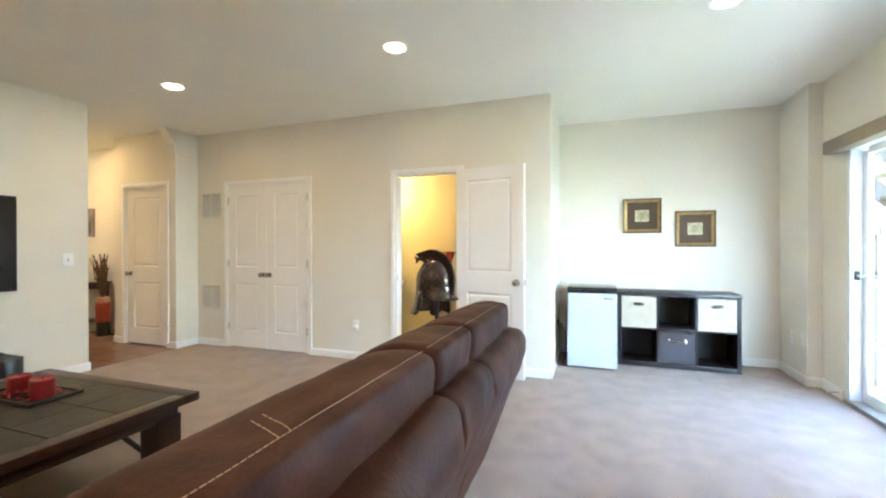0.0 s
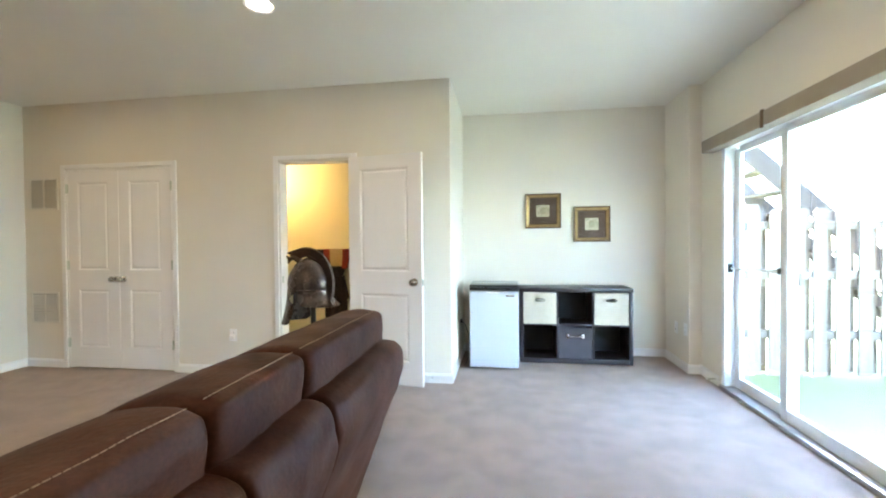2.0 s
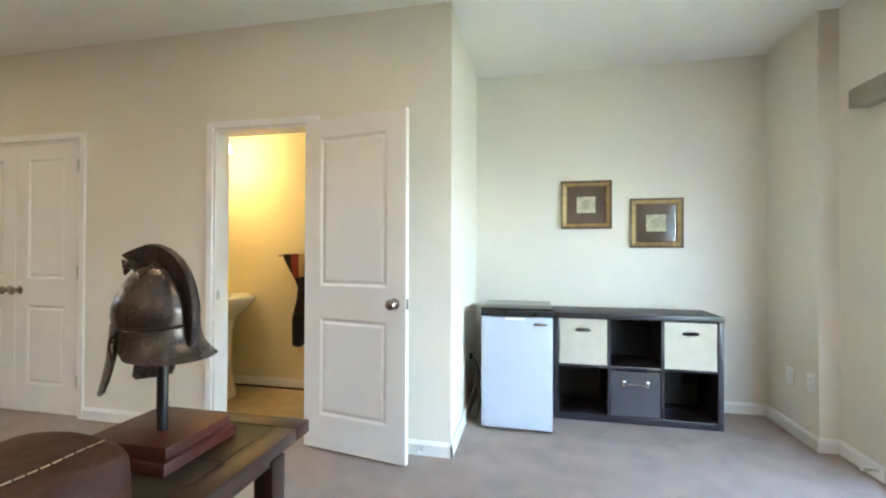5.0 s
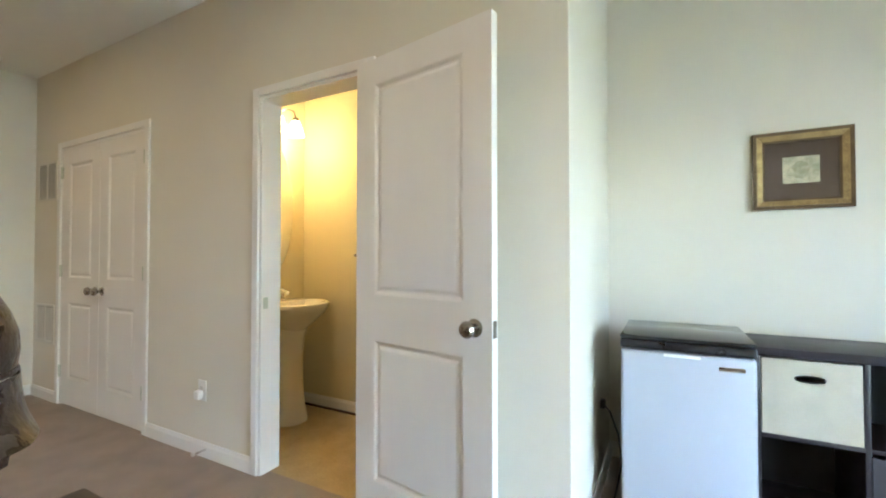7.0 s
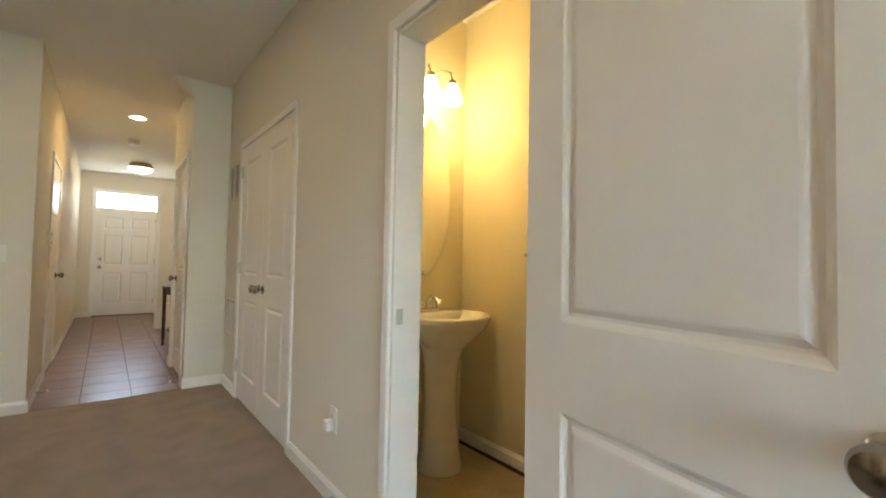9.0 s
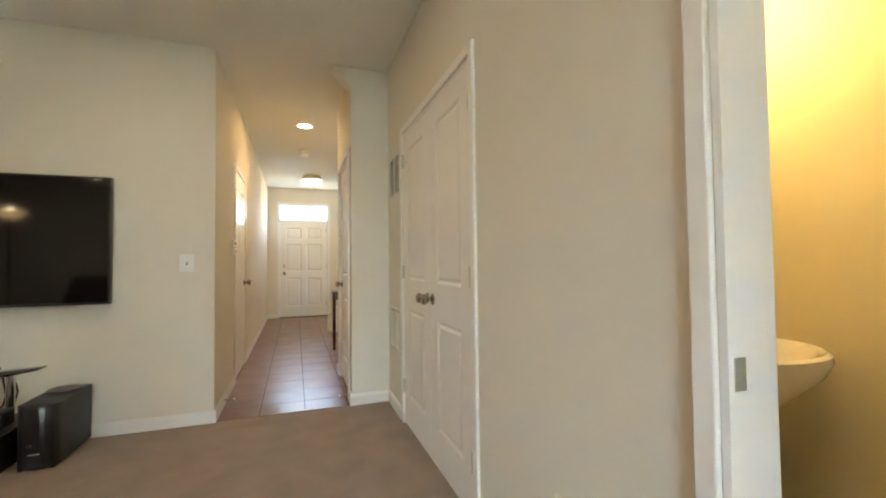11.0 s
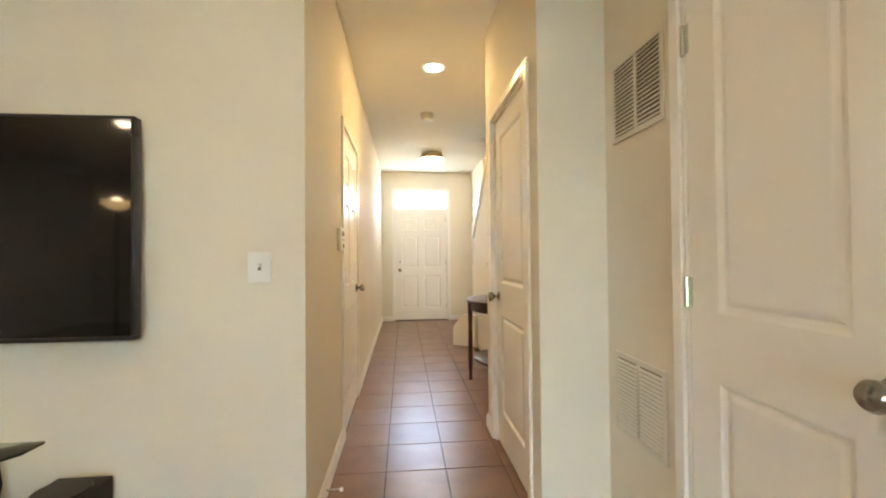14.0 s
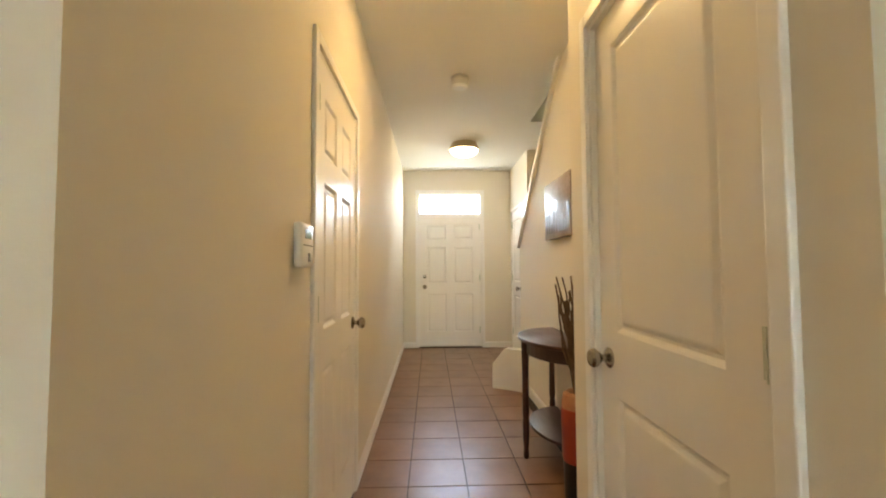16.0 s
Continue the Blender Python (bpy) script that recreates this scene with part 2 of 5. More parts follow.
def part(name, bm, material, parent=None, label="", local=False, soft=True):
    """Links a bmesh, made in world coordinates (local: in the parent's own), as one mesh object under a thing or a part."""
    if parent and not local:
        bmesh.ops.translate(bm, verts=bm.verts, vec=-origin(parent))
    me = bpy.data.meshes.new(name)
    bmesh.ops.recalc_face_normals(bm, faces=bm.faces)
    if soft:
        for f in bm.faces:
            f.smooth = True
    bm.to_mesh(me)
    bm.free()
    if soft:
        smooth(me)
    me.materials.append(material)
    ob = new(name, me)
    if parent:
        ob.parent = parent
    if label:
        ob["label"] = label
    return ob


def thing(name, at, label, category, group="", kind=""):
    ob = new(name)
    ob.empty_display_size = 0.1
    ob.location = at
    return tagged(ob, label, category, group, kind)


def box(x0, x1, y0, y1, z0, z1, bevel=0.0, segs=2, bm=None):
    made = bmesh.new()
    bmesh.ops.create_cube(made, size=1.0)
    for v in made.verts:
        v.co = Vector(((x0 + x1) / 2 + v.co.x * (x1 - x0), (y0 + y1) / 2 + v.co.y * (y1 - y0), (z0 + z1) / 2 + v.co.z * (z1 - z0)))
    if bevel:
        bmesh.ops.bevel(made, geom=list(made.edges), offset=bevel, segments=segs, profile=0.5, affect="EDGES")
    if bm is None:
        return made
    join(bm, made)
    return bm


def join(bm, other):
    me = bpy.data.meshes.new("tmp")
    other.to_mesh(me)
    other.free()
    bm.from_mesh(me)
    bpy.data.meshes.remove(me)
    return bm


def loft(rings, cap=True, bm=None, closed=False):
    bm = bm or bmesh.new()
    rows = [[bm.verts.new(p) for p in ring] for ring in rings]
    pairs = list(zip(rows, rows[1:])) + ([(rows[-1], rows[0])] if closed else [])
    for a, b in pairs:
        for i in range(len(a)):
            k = (i + 1) % len(a)
            bm.faces.new((a[i], a[k], b[k], b[i]))
    if cap and not closed:
        bm.faces.new(rows[0])
        bm.faces.new(rows[-1])
    return bm


def lathe(profile, at=(0, 0, 0), n=24, sx=1.0, sy=1.0, bm=None, cap=True):
    rings = [[(at[0] + r * sx * math.cos(2 * math.pi * i / n), at[1] + r * sy * math.sin(2 * math.pi * i / n), at[2] + z) for i in range(n)]
             for r, z in profile]
    return loft(rings, cap, bm)


def sweep(points, radius, n=8, bm=None, radii=None, cap=True):
    pts = [Vector(p) for p in points]
    rings = []
    side = None
    for i, p in enumerate(pts):
        d = (pts[min(i + 1, len(pts) - 1)] - pts[max(i - 1, 0)]).normalized()
        if side is None:
            side = d.orthogonal().normalized()
        side = (side - d * side.dot(d)).normalized()
        up = d.cross(side)
        r = radii[i] if radii else radius
        rings.append([p + r * (math.cos(2 * math.pi * k / n) * side + math.sin(2 * math.pi * k / n) * up) for k in range(n)])
    return loft(rings, cap, bm)


def prism(outline, axis, a, b, bevel=0.0, bm=None):
    """An outline of (u, v) pairs pushed from a to b along an axis: x keeps (y, z), y keeps (x, z), z keeps (x, y)."""
    def at(u, v, w):
        return {"x": (w, u, v), "y": (u, w, v), "z": (u, v, w)}[axis]
    made = loft([[at(u, v, a) for u, v in outline], [at(u, v, b) for u, v in outline]])
    if bevel:
        bmesh.ops.recalc_face_normals(made, faces=made.faces)
        bmesh.ops.bevel(made, geom=list(made.edges), offset=bevel, segments=2, profile=0.5, affect="EDGES")
    return join(bm, made) if bm else made


def structure(name, bm, material, label, category, soft=False):
    return tagged(part(name, bm, material, soft=soft), label, category, kind="structure")


def wall(name, axis, face, thick, a, b, z0, z1, holes, material, label):
    """A wall along axis x or y from a to b, with rectangular holes (from, to, bottom, top) right through it."""
    bm = bmesh.new()
    cuts = sorted(holes)

    def put(u0, u1, w0, w1):
        if u1 - u0 < 1e-4 or w1 - w0 < 1e-4:
            return
        if axis == "x":
            box(u0, u1, face, face + thick, w0, w1, bm=bm)
        else:
            box(face, face + thick, u0, u1, w0, w1, bm=bm)
    at = a
    for u0, u1, w0, w1 in cuts:
        put(at, u0, z0, z1)
        put(u0, u1, z0, w0)
        put(u0, u1, w1, z1)
        at = u1
    put(at, b, z0, z1)
    return structure(name, bm, material, label, "wall")


# ---- structure ----
N, W, S, E = 4.316, -4.95, -2.30, 1.80
HL, HR, HR2, HEND = 3.045, 4.012, 4.39, -10.87
BATH, CLOS = (-2.115, -1.395, 0.0, 2.026), (-4.455, -3.235, 0.0, 2.026)
wall("wall_north", "x", N, 0.12, W - 0.015, -0.49, 0, CEIL, [BATH, CLOS], WALL, "cream painted wall with closet and bathroom doorways")
wall("wall_niche_side", "y", -0.61, 0.12, N + 0.12, 5.57, 0, CEIL, [], WALL, "cream painted side wall of the fridge niche")
wall("wall_niche_back", "x", 5.45, 0.12, -0.49, 1.69, 0, CEIL, [], WALL, "cream painted back wall of the niche with two pictures")
wall("wall_pilaster", "y", 1.69, 0.26, 4.86, 5.57, 0, CEIL, [], WALL, "cream painted boxed-out corner beside the patio door")
PATIO = (2.50, 4.47, 0.0, 2.04)
wall("wall_east", "y", E, 0.15, S, 4.86, 0, CEIL, [PATIO], WALL, "cream painted wall with the sliding patio door")
wall("wall_tv", "y", W - 0.12, 0.12, S, HL, 0, CEIL, [], WALL, "pale cream painted wall that carries the television")
# unseen wall at a guessed place, added to close the room
wall("wall_south_unseen", "x", S - 0.12, 0.12, W - 0.12, E + 0.15, 0, CEIL, [], WALL, "unseen plain wall added to close the room")
GAR = (-6.795, -5.995, 0.0, 2.026)
wall("wall_hall_near", "x", HL - 0.12, 0.12, HEND - 0.12, W - 0.12, 0, CEIL, [GAR], WALL, "cream hallway wall with a six-panel door")
HC = (-5.875, -5.130, 0.0, 2.026)
wall("wall_hall_closet", "x", HR, 0.12, -6.08, W - 0.015, 0, CEIL, [HC], WALL, "cream hallway wall with the closet door")
wall("wall_hall_return", "y", -6.08, 0.12, HR + 0.12, HR2 + 0.12, 0, CEIL, [], WALL, "cream painted return of the hall closet")
wall("wall_pier", "y", W - 0.135, 0.12, HR + 0.12, N + 0.12, 0, CEIL, [], WALL, "cream painted pier beside the hallway opening")
FD = (3.285, 4.235, 0.0, 2.345)
wall("wall_front", "y", HEND - 0.12, 0.12, HL, 5.62, 0, CEIL, [FD], WALL, "cream painted end wall with the front door")
FC = (-10.72, -10.08, 0.0, 2.026)
wall("wall_front_closet", "x", 4.69, 0.12, HEND, -9.72, 0, CEIL, [FC], WALL, "cream foyer wall with a narrow closet door")
# warm light behind the stairs is put into the wall's colour
wall("wall_stairwell", "x", 5.50, 0.12, HEND, -5.96, 0, 4.3, [], YELLOWWALL, "wall behind the stairs with its yellow light put into the paint")
# west of the sink wall it runs on unseen, added to keep the closets dark
wall("wall_bath_back", "x", 5.25, 0.12, -5.96, -0.61, 0, CEIL, [], YELLOWWALL, "warm cream bathroom wall with the towel bar")
wall("wall_bath_sink", "y", -2.89, 0.12, N + 0.12, 5.25, 0, CEIL, [], YELLOWWALL, "warm cream bathroom wall with mirror and sink")
bm = prism([(-6.08, 0), (-8.80, 0), (-8.80, 1.46), (-7.37, CEIL), (-6.08, CEIL)], "y", HR2, HR2 + 0.11)
structure("wall_stair", bm, WALL, "cream wall under the sloping stair cap", "wall")
bm = prism([(-8.86, 1.43), (-8.83, 1.405), (-7.33, CEIL - 0.005), (-7.40, CEIL - 0.005)], "y", HR2 - 0.025, HR2 + 0.14)
structure("trim_stair_cap", bm, TRIM, "white sloping cap on the stair wall", "trim")
bm = prism([(HR, CEIL), (HR, 2.54), (HR - 0.155, CEIL)], "x", W - 0.135, W - 0.013)
structure("wall_corbel", bm, WALL, "small sloped plaster corner at the hallway ceiling", "wall")

# floors
bm = box(W - 0.01, E, S, N + 0.06, -0.10, 0.0)
box(-0.49, 1.69, N + 0.06, 5.45, -0.10, 0.0, bm=bm)
box(1.69, E, N + 0.06, 4.86, -0.10, 0.0, bm=bm)
structure("floor_carpet", bm, CARPET, "taupe cut-pile carpet with vacuum and foot marks", "carpet")
structure("floor_bath", box(-2.77, -0.61, N + 0.06, 5.25, -0.10, -0.002), VINYL, "tan marbled vinyl bathroom floor", "floor")
hall_floor = structure("floor_hall", box(HEND, W - 0.01, HL - 0.12, 5.5, -0.10, -0.006), GROUT, "brown ceramic tile hallway floor with dark grout", "tile floor")

# ceiling, open over the stairs
bm = box(W, E, S, 4.49, CEIL, CEIL + 0.2)
box(-6.1, E, 4.49, 5.57, CEIL, CEIL + 0.2, bm=bm)
box(HEND, W, HL - 0.12, 4.49, CEIL, CEIL + 0.2, bm=bm)
box(HEND, -8.70, 4.49, 5.57, CEIL, CEIL + 0.2, bm=bm)
structure("ceiling", bm, CEILING, "matt off-white ceiling with recessed lights", "ceiling")
bm = box(-8.82, -8.70, 4.49, 5.5, CEIL + 0.2, 4.3)
box(-6.08, -5.96, 4.49, 5.5, CEIL + 0.2, 4.3, bm=bm)
box(-8.70, -6.08, 4.37, 4.49, CEIL + 0.2, 4.3, bm=bm)
box(-8.82, -5.96, 4.37, 5.62, 4.3, 4.4, bm=bm)
structure("wall_upper_stairwell", bm, WALL, "plain upper stairwell enclosure", "wall")
# unseen slab and upper walls, added to keep the sky's light out
structure("roof_slab_unseen", box(HEND - 0.2, E + 0.2, S - 0.2, 5.65, 4.4, 4.55), CONCRETE, "unseen flat slab added to close the house against the sky", "roof")
bm = box(HEND - 0.12, E + 0.15, S - 0.12, S - 0.0, CEIL + 0.2, 4.4)
box(E + 0.0, E + 0.15, S, 5.57, CEIL + 0.2, 4.4, bm=bm)
box(HEND - 0.12, HEND, S, 5.57, CEIL + 0.2, 4.4, bm=bm)
box(HEND, E, 5.62, 5.74, CEIL + 0.2, 4.4, bm=bm)
structure("wall_upper_unseen", bm, CONCRETE, "unseen plain wall added to keep daylight out above the ceiling", "wall")


def baseboard(axis, face, a, b, out, h=0.085):
    """White base moulding with a stepped top; out is +1 or -1, the way it stands proud."""
    d = 0.014 * out
    prof = [(face, 0), (face + d, 0), (face + d, h - 0.02), (face + d * 0.6, h - 0.008), (face + d * 0.45, h), (face, h)]
    if axis == "x":
        bm = loft([[(a, y, z) for y, z in prof], [(b, y, z) for y, z in prof]])
    else:
        bm = loft([[(x, a, z) for x, z in prof], [(x, b, z) for x, z in prof]])
    structure("baseboard", bm, TRIM, "white painted base moulding along the wall", "baseboard")


CW = 0.050
for axis, face, a, b, out in (
        ("x", N, W, CLOS[0] - CW, -1), ("x", N, CLOS[1] + CW, BATH[0] - CW, -1), ("x", N, BATH[1] + CW, -0.476, -1),
        ("y", -0.49, N - 0.014, 5.45, 1), ("x", 5.45, -0.476, 1.676, -1), ("y", 1.69, 4.846, 5.45, -1), ("x", 4.86, 1.69, E, -1),
        ("y", E, 4.52, 4.846, -1), ("y", W, S, HL + 0.014, 1), ("y", W - 0.015, HR - 0.014, N - 0.014, 1),
        ("x", HL, GAR[1] + CW, W, 1), ("x", HL, HEND, GAR[0] - CW, 1), ("x", HR, HC[1] + CW, W - 0.015, -1), ("x", HR, -6.094, HC[0] - CW, -1),
        ("y", -6.08, HR, HR2, -1), ("x", HR2, -8.5, -6.094, -1), ("y", HEND, HL, FD[0] - CW, 1), ("y", HEND, FD[1] + CW, 4.69, 1),
        ("x", 4.69, FC[1] + CW, -9.72, -1), ("x", 5.25, -2.77, -0.61, -1), ("y", -2.77, N + 0.12, 5.236, 1), ("y", E, S, 2.45, -1)):
    baseboard(axis, face, a, b, out)
structure("trim_bath_strip", box(-2.756, -0.62, 5.222, 5.236, -0.001, 0.012), DARKWOOD, "thin dark strip along the foot of the bathroom base moulding", "trim")


def casing(axis, face, hole, out, depth):
    """Moulded door casing on one face of an opening, with the lining of its jambs."""
    u0, u1, _, top = hole
    bm = bmesh.new()
    d = 0.016 * out

    def strip(a0, a1, z0, z1):
        lo, hi = sorted((face, face + d))
        if axis == "x":
            box(a0, a1, lo, hi, z0, z1, 0.004, bm=bm)
        else:
            box(lo, hi, a0, a1, z0, z1, 0.004, bm=bm)
    strip(u0 - CW, u0 - 0.004, 0, top + CW)
    strip(u1 + 0.004, u1 + CW, 0, top + CW)
    strip(u0 - 0.004, u1 + 0.004, top + 0.004, top + CW)
    lo, hi = sorted((face + 0.002 * out, face - (depth + 0.004) * out))
    for a0, a1, z0, z1 in ((u0 - 0.002, u0 + 0.014, 0, top), (u1 - 0.014, u1 + 0.002, 0, top), (u0 + 0.014, u1 - 0.014, top - 0.014, top + 0.002)):
        if axis == "x":
            box(a0, a1, lo, hi, z0, z1, bm=bm)
        else:
            box(lo, hi, a0, a1, z0, z1, bm=bm)
    structure("trim_casing", bm, TRIM, "white moulded door casing", "trim")


casing("x", N, BATH, -1, 0.12)
casing("x", N, CLOS, -1, 0.12)
casing("x", HL, GAR, 1, 0.12)
casing("x", HR, HC, -1, 0.12)
casing("y", HEND, FD, 1, 0.12)
casing("x", 4.69, FC, -1, 0.12)


def slab(w, h, t, panels):
    """A moulded panel door: x from 0 to w, its faces at y = 0 (front) and t, with sunk and raised panels on both."""
    bm = bmesh.new()
    xs = sorted({0, w, *[p[0] for p in panels], *[p[1] for p in panels]})
    zs = sorted({0, h, *[p[2] for p in panels], *[p[3] for p in panels]})

    def quad(a, b, c, d):
        bm.faces.new([bm.verts.new(p) for p in (a, b, c, d)])
    for y, s in ((0, 1), (t, -1)):
        for x0, x1 in zip(xs, xs[1:]):
            for z0, z1 in zip(zs, zs[1:]):
                inside = [p for p in panels if p[0] <= x0 + 1e-6 and x1 <= p[1] + 1e-6 and p[2] <= z0 + 1e-6 and z1 <= p[3] + 1e-6]
                if not inside:
                    quad((x0, y, z0), (x1, y, z0), (x1, y, z1), (x0, y, z1))
        for x0, x1, z0, z1 in panels:
            steps = [(0, 0), (0.006, 0.003), (0.014, 0.010), (0.022, 0.011), (0.034, 0.004), (0.040, 0.003)]
            rings = [[(x0 + i, y + s * d, z0 + i), (x1 - i, y + s * d, z0 + i), (x1 - i, y + s * d, z1 - i), (x0 + i, y + s * d, z1 - i)] for i, d in steps]
            loft(rings, False, bm)
            quad(*rings[-1])
    for x in (0, w):
        quad((x, 0, 0), (x, t, 0), (x, t, h), (x, 0, h))
    for z in (0, h):
        quad((0, 0, z), (w, 0, z), (w, t, z), (0, t, z))
    bmesh.ops.remove_doubles(bm, verts=bm.verts, dist=1e-5)
    return bm


def two_panel(w, h):
    return [(0.116, w - 0.122, 0.20, 0.792), (0.116, w - 0.122, 0.988, h - 0.115)]


def six_panel(w, h):
    c, m = w / 2, 0.055
    a, b = (0.11, c - m), (c + m, w - 0.11)
    return [(*p, *z) for p in (a, b) for z in ((0.22, 0.80), (0.95, h - 0.47), (h - 0.36, h - 0.13))]


def door_knob(door, x, z, y=0.0, out=-1):
    rose = [(0.001, 0.0), (0.031, 0.0), (0.033, 0.004), (0.026, 0.010), (0.012, 0.013)]
    knob = [(0.011, 0.010), (0.011, 0.028), (0.020, 0.034), (0.029, 0.045), (0.030, 0.055), (0.024, 0.065), (0.010, 0.070), (0.001, 0.071)]
    for nm, prof in (("door_rose", rose), ("door_knob", knob)):
        bm = lathe(prof, n=20)
        for v in bm.verts:
            v.co = Vector((x + v.co.x, y + out * v.co.z, z + v.co.y))
        part(nm, bm, NICKEL, door, "satin nickel " + nm.replace("door_", ""), local=True)


def hinge(door, x, z, y=0.0, out=-1, leaf=0.02):
    lo, hi = sorted((y, y + out * 0.003))
    bm = box(x - leaf, x + leaf, lo, hi, z - 0.045, z + 0.045)
    join(bm, sweep([(x, y + out * 0.007, z - 0.047), (x, y + out * 0.007, z + 0.047)], 0.006))
    part("hinge", bm, GREENTAB, door, "brushed steel hinge", local=True)


def door(name, where, turn, w, h, panels, label, knob_x, hinge_x=None, t=0.035, knob_out=(-1,), hinges=True, hinge_y=0.0):
    ob = part(name, slab(w, h, t, panels), DOORP, soft=False)
    tagged(ob, label, "door", kind="structure")
    ob.matrix_world = pose(*where, 0, 0, turn)
    for s in knob_out:
        door_knob(ob, knob_x, 0.915 - where[2], 0.0 if s < 0 else t, s)
    if hinges:
        for z in (0.25, 1.04, 1.82):
            hinge(ob, hinge_x, z, hinge_y)
    return ob


DH = 1.995
bathdoor = door("door_1", (-1.407, 4.258, 0.014), -10.3, 0.705, 2.01, two_panel(0.705, 2.01), "white two-panel bathroom door standing wide open", 0.635,
                0.0, knob_out=(-1, 1), hinges=False)
part("latch_plate", box(0.7045, 0.7065, 0.006, 0.029, 0.87, 0.93), NICKEL, bathdoor, "nickel latch plate", local=True)
door("door_2", (CLOS[0] + 0.017, N - 0.002, 0.014), 0, 0.592, DH, two_panel(0.592, DH), "white two-panel double closet door, closed", 0.545, -0.008)
door("door_3", (CLOS[0] + 0.612, N - 0.002, 0.014), 0, 0.592, DH, two_panel(0.592, DH), "white two-panel double closet door, closed", 0.047, 0.600)
door("door_4", (HC[0] + 0.017, HR + 0.016, 0.014), 0, 0.711, DH, two_panel(0.711, DH), "white two-panel hall closet door, closed", 0.062, 0.705, hinge_y=-0.001)
door("door_5", (GAR[1] - 0.017, HL + 0.002, 0.014), 180, 0.766, DH, six_panel(0.766, DH), "white six-panel garage door, closed", 0.70, -0.008)
front = door("door_6", (HEND - 0.03, FD[0] + 0.0145, 0.012), 90, 0.921, 1.987, six_panel(0.921, 1.987), "white panelled front door with a deadbolt", 0.07, 0.924)
bm = lathe([(0.028, 0.0), (0.028, 0.012), (0.018, 0.02), (0.001, 0.02)], n=16)
for v in bm.verts:
    v.co = Vector((0.07 + v.co.x, -v.co.z, 1.06 + v.co.y))
part("deadbolt", bm, NICKEL, front, "satin nickel deadbolt", local=True)
door("door_7", (FC[0] + 0.017, 4.69 - 0.002, 0.014), 0, 0.606, DH, two_panel(0.606, DH), "white narrow foyer closet door, closed", 0.545, -0.008)
structure("trim_strike", box(BATH[0] + 0.0135, BATH[0] + 0.0155, N + 0.012, N + 0.040, 0.885, 0.945), GREENTAB, "small nickel strike plate in the door jamb", "strike plate")
# transom over the front door
transom = structure("window_transom", box(HEND - 0.09, HEND - 0.03, FD[0] + 0.014, FD[1] - 0.014, 2.0, 2.045, 0.004), TRIM,
                    "white transom window over the front door, bright with daylight", "window")
bm = box(HEND - 0.09, HEND - 0.03, FD[0] + 0.014, FD[1] - 0.014, 2.32, 2.331)
part("window_frame", bm, TRIM, transom)
pane = part("pane", box(HEND - 0.065, HEND - 0.06, FD[0] + 0.014, FD[1] - 0.014, 2.045, 2.32), GLASS, transom, soft=False)
pane.visible_shadow = False
structure("door_sill", box(HEND - 0.10, HEND + 0.02, FD[0], FD[1], 0.0, 0.014, 0.004), DARKWOOD, "dark front door threshold", "threshold")

# ---- stairs ----
stairs = thing("staircase", (-8.6, 4.9, 0), "white-sided staircase with carpeted treads rising behind the hall wall", "staircase", kind="structure")
for i in range(10):
    x0 = -8.72 + 0.25 * i
    part("riser", box(x0, x0 + 0.02, 4.51, 5.49, 0.18 * i, 0.18 * (i + 1) - 0.03), TRIM, stairs)
    part("tread", box(x0 - 0.025, x0 + 0.25, 4.51, 5.49, 0.18 * (i + 1) - 0.03, 0.18 * (i + 1), 0.008), CARPET, stairs)
foot = [(0.0, 0.0), (0.31, 0.0), (0.31, 0.40), (0.13, 0.40), (0.0, 0.24)]
d = Vector((0.19, 0.29, 0)).normalized()
q = Vector((-d.y, d.x, 0))
rings = [[Vector((-8.72, 4.08, 0)) + d * u + Vector((0, 0, v)) + q * w for u, v in foot] for w in (0.0, 0.10)]
part("skirt_panel", loft(rings), TRIM, stairs, "white angled skirt panel at the stair foot")

# ---- patio door ----
patio = thing("window_patio", (E + 0.08, 3.485, 0), "white vinyl sliding patio door, bright with daylight", "patio door", kind="structure")
y0, y1, top = PATIO[0], PATIO[1], PATIO[3]
fx0, fx1 = E - 0.012, E + 0.13
part("window_frame", box(fx0, fx1, y1 - 0.05, y1, 0.0, top, 0.004), VINYLW, patio)
part("window_frame", box(fx0, fx1, y0, y0 + 0.05, 0.0, top, 0.004), VINYLW, patio)
part("window_frame", box(fx0, fx1, y0 + 0.05, y1 - 0.05, top - 0.03, top, 0.004), VINYLW, patio)
part("window_sill", box(fx0 - 0.02, fx1, y0, y1, 0.0, 0.035, 0.004), mat("bronze_track", (0.42, 0.42, 0.42), 0.4, metal=0.6), patio, "grey metal door track")
mid = 3.735
for nm, ya, yb, xp in (("fixed_panel", mid - 0.035, y1 - 0.05, E + 0.085), ("sliding_panel", y0 + 0.05, mid + 0.035, E + 0.045)):
    bm = box(xp - 0.018, xp + 0.018, ya, ya + 0.07, 0.035, top - 0.03, 0.003)
    box(xp - 0.018, xp + 0.018, yb - 0.07, yb, 0.035, top - 0.05, 0.003, bm=bm)
    box(xp - 0.018, xp + 0.018, ya + 0.07, yb - 0.07, 0.035, 0.12, 0.003, bm=bm)
    box(xp - 0.018, xp + 0.018, ya + 0.07, yb - 0.07, top - 0.08, top - 0.03, 0.003, bm=bm)
    p = part(nm, bm, VINYLW, patio)
    g = part("pane", box(xp - 0.003, xp + 0.003, ya + 0.07, yb - 0.07, 0.12, top - 0.08), GLASS, p, soft=False)
    g.visible_shadow = False
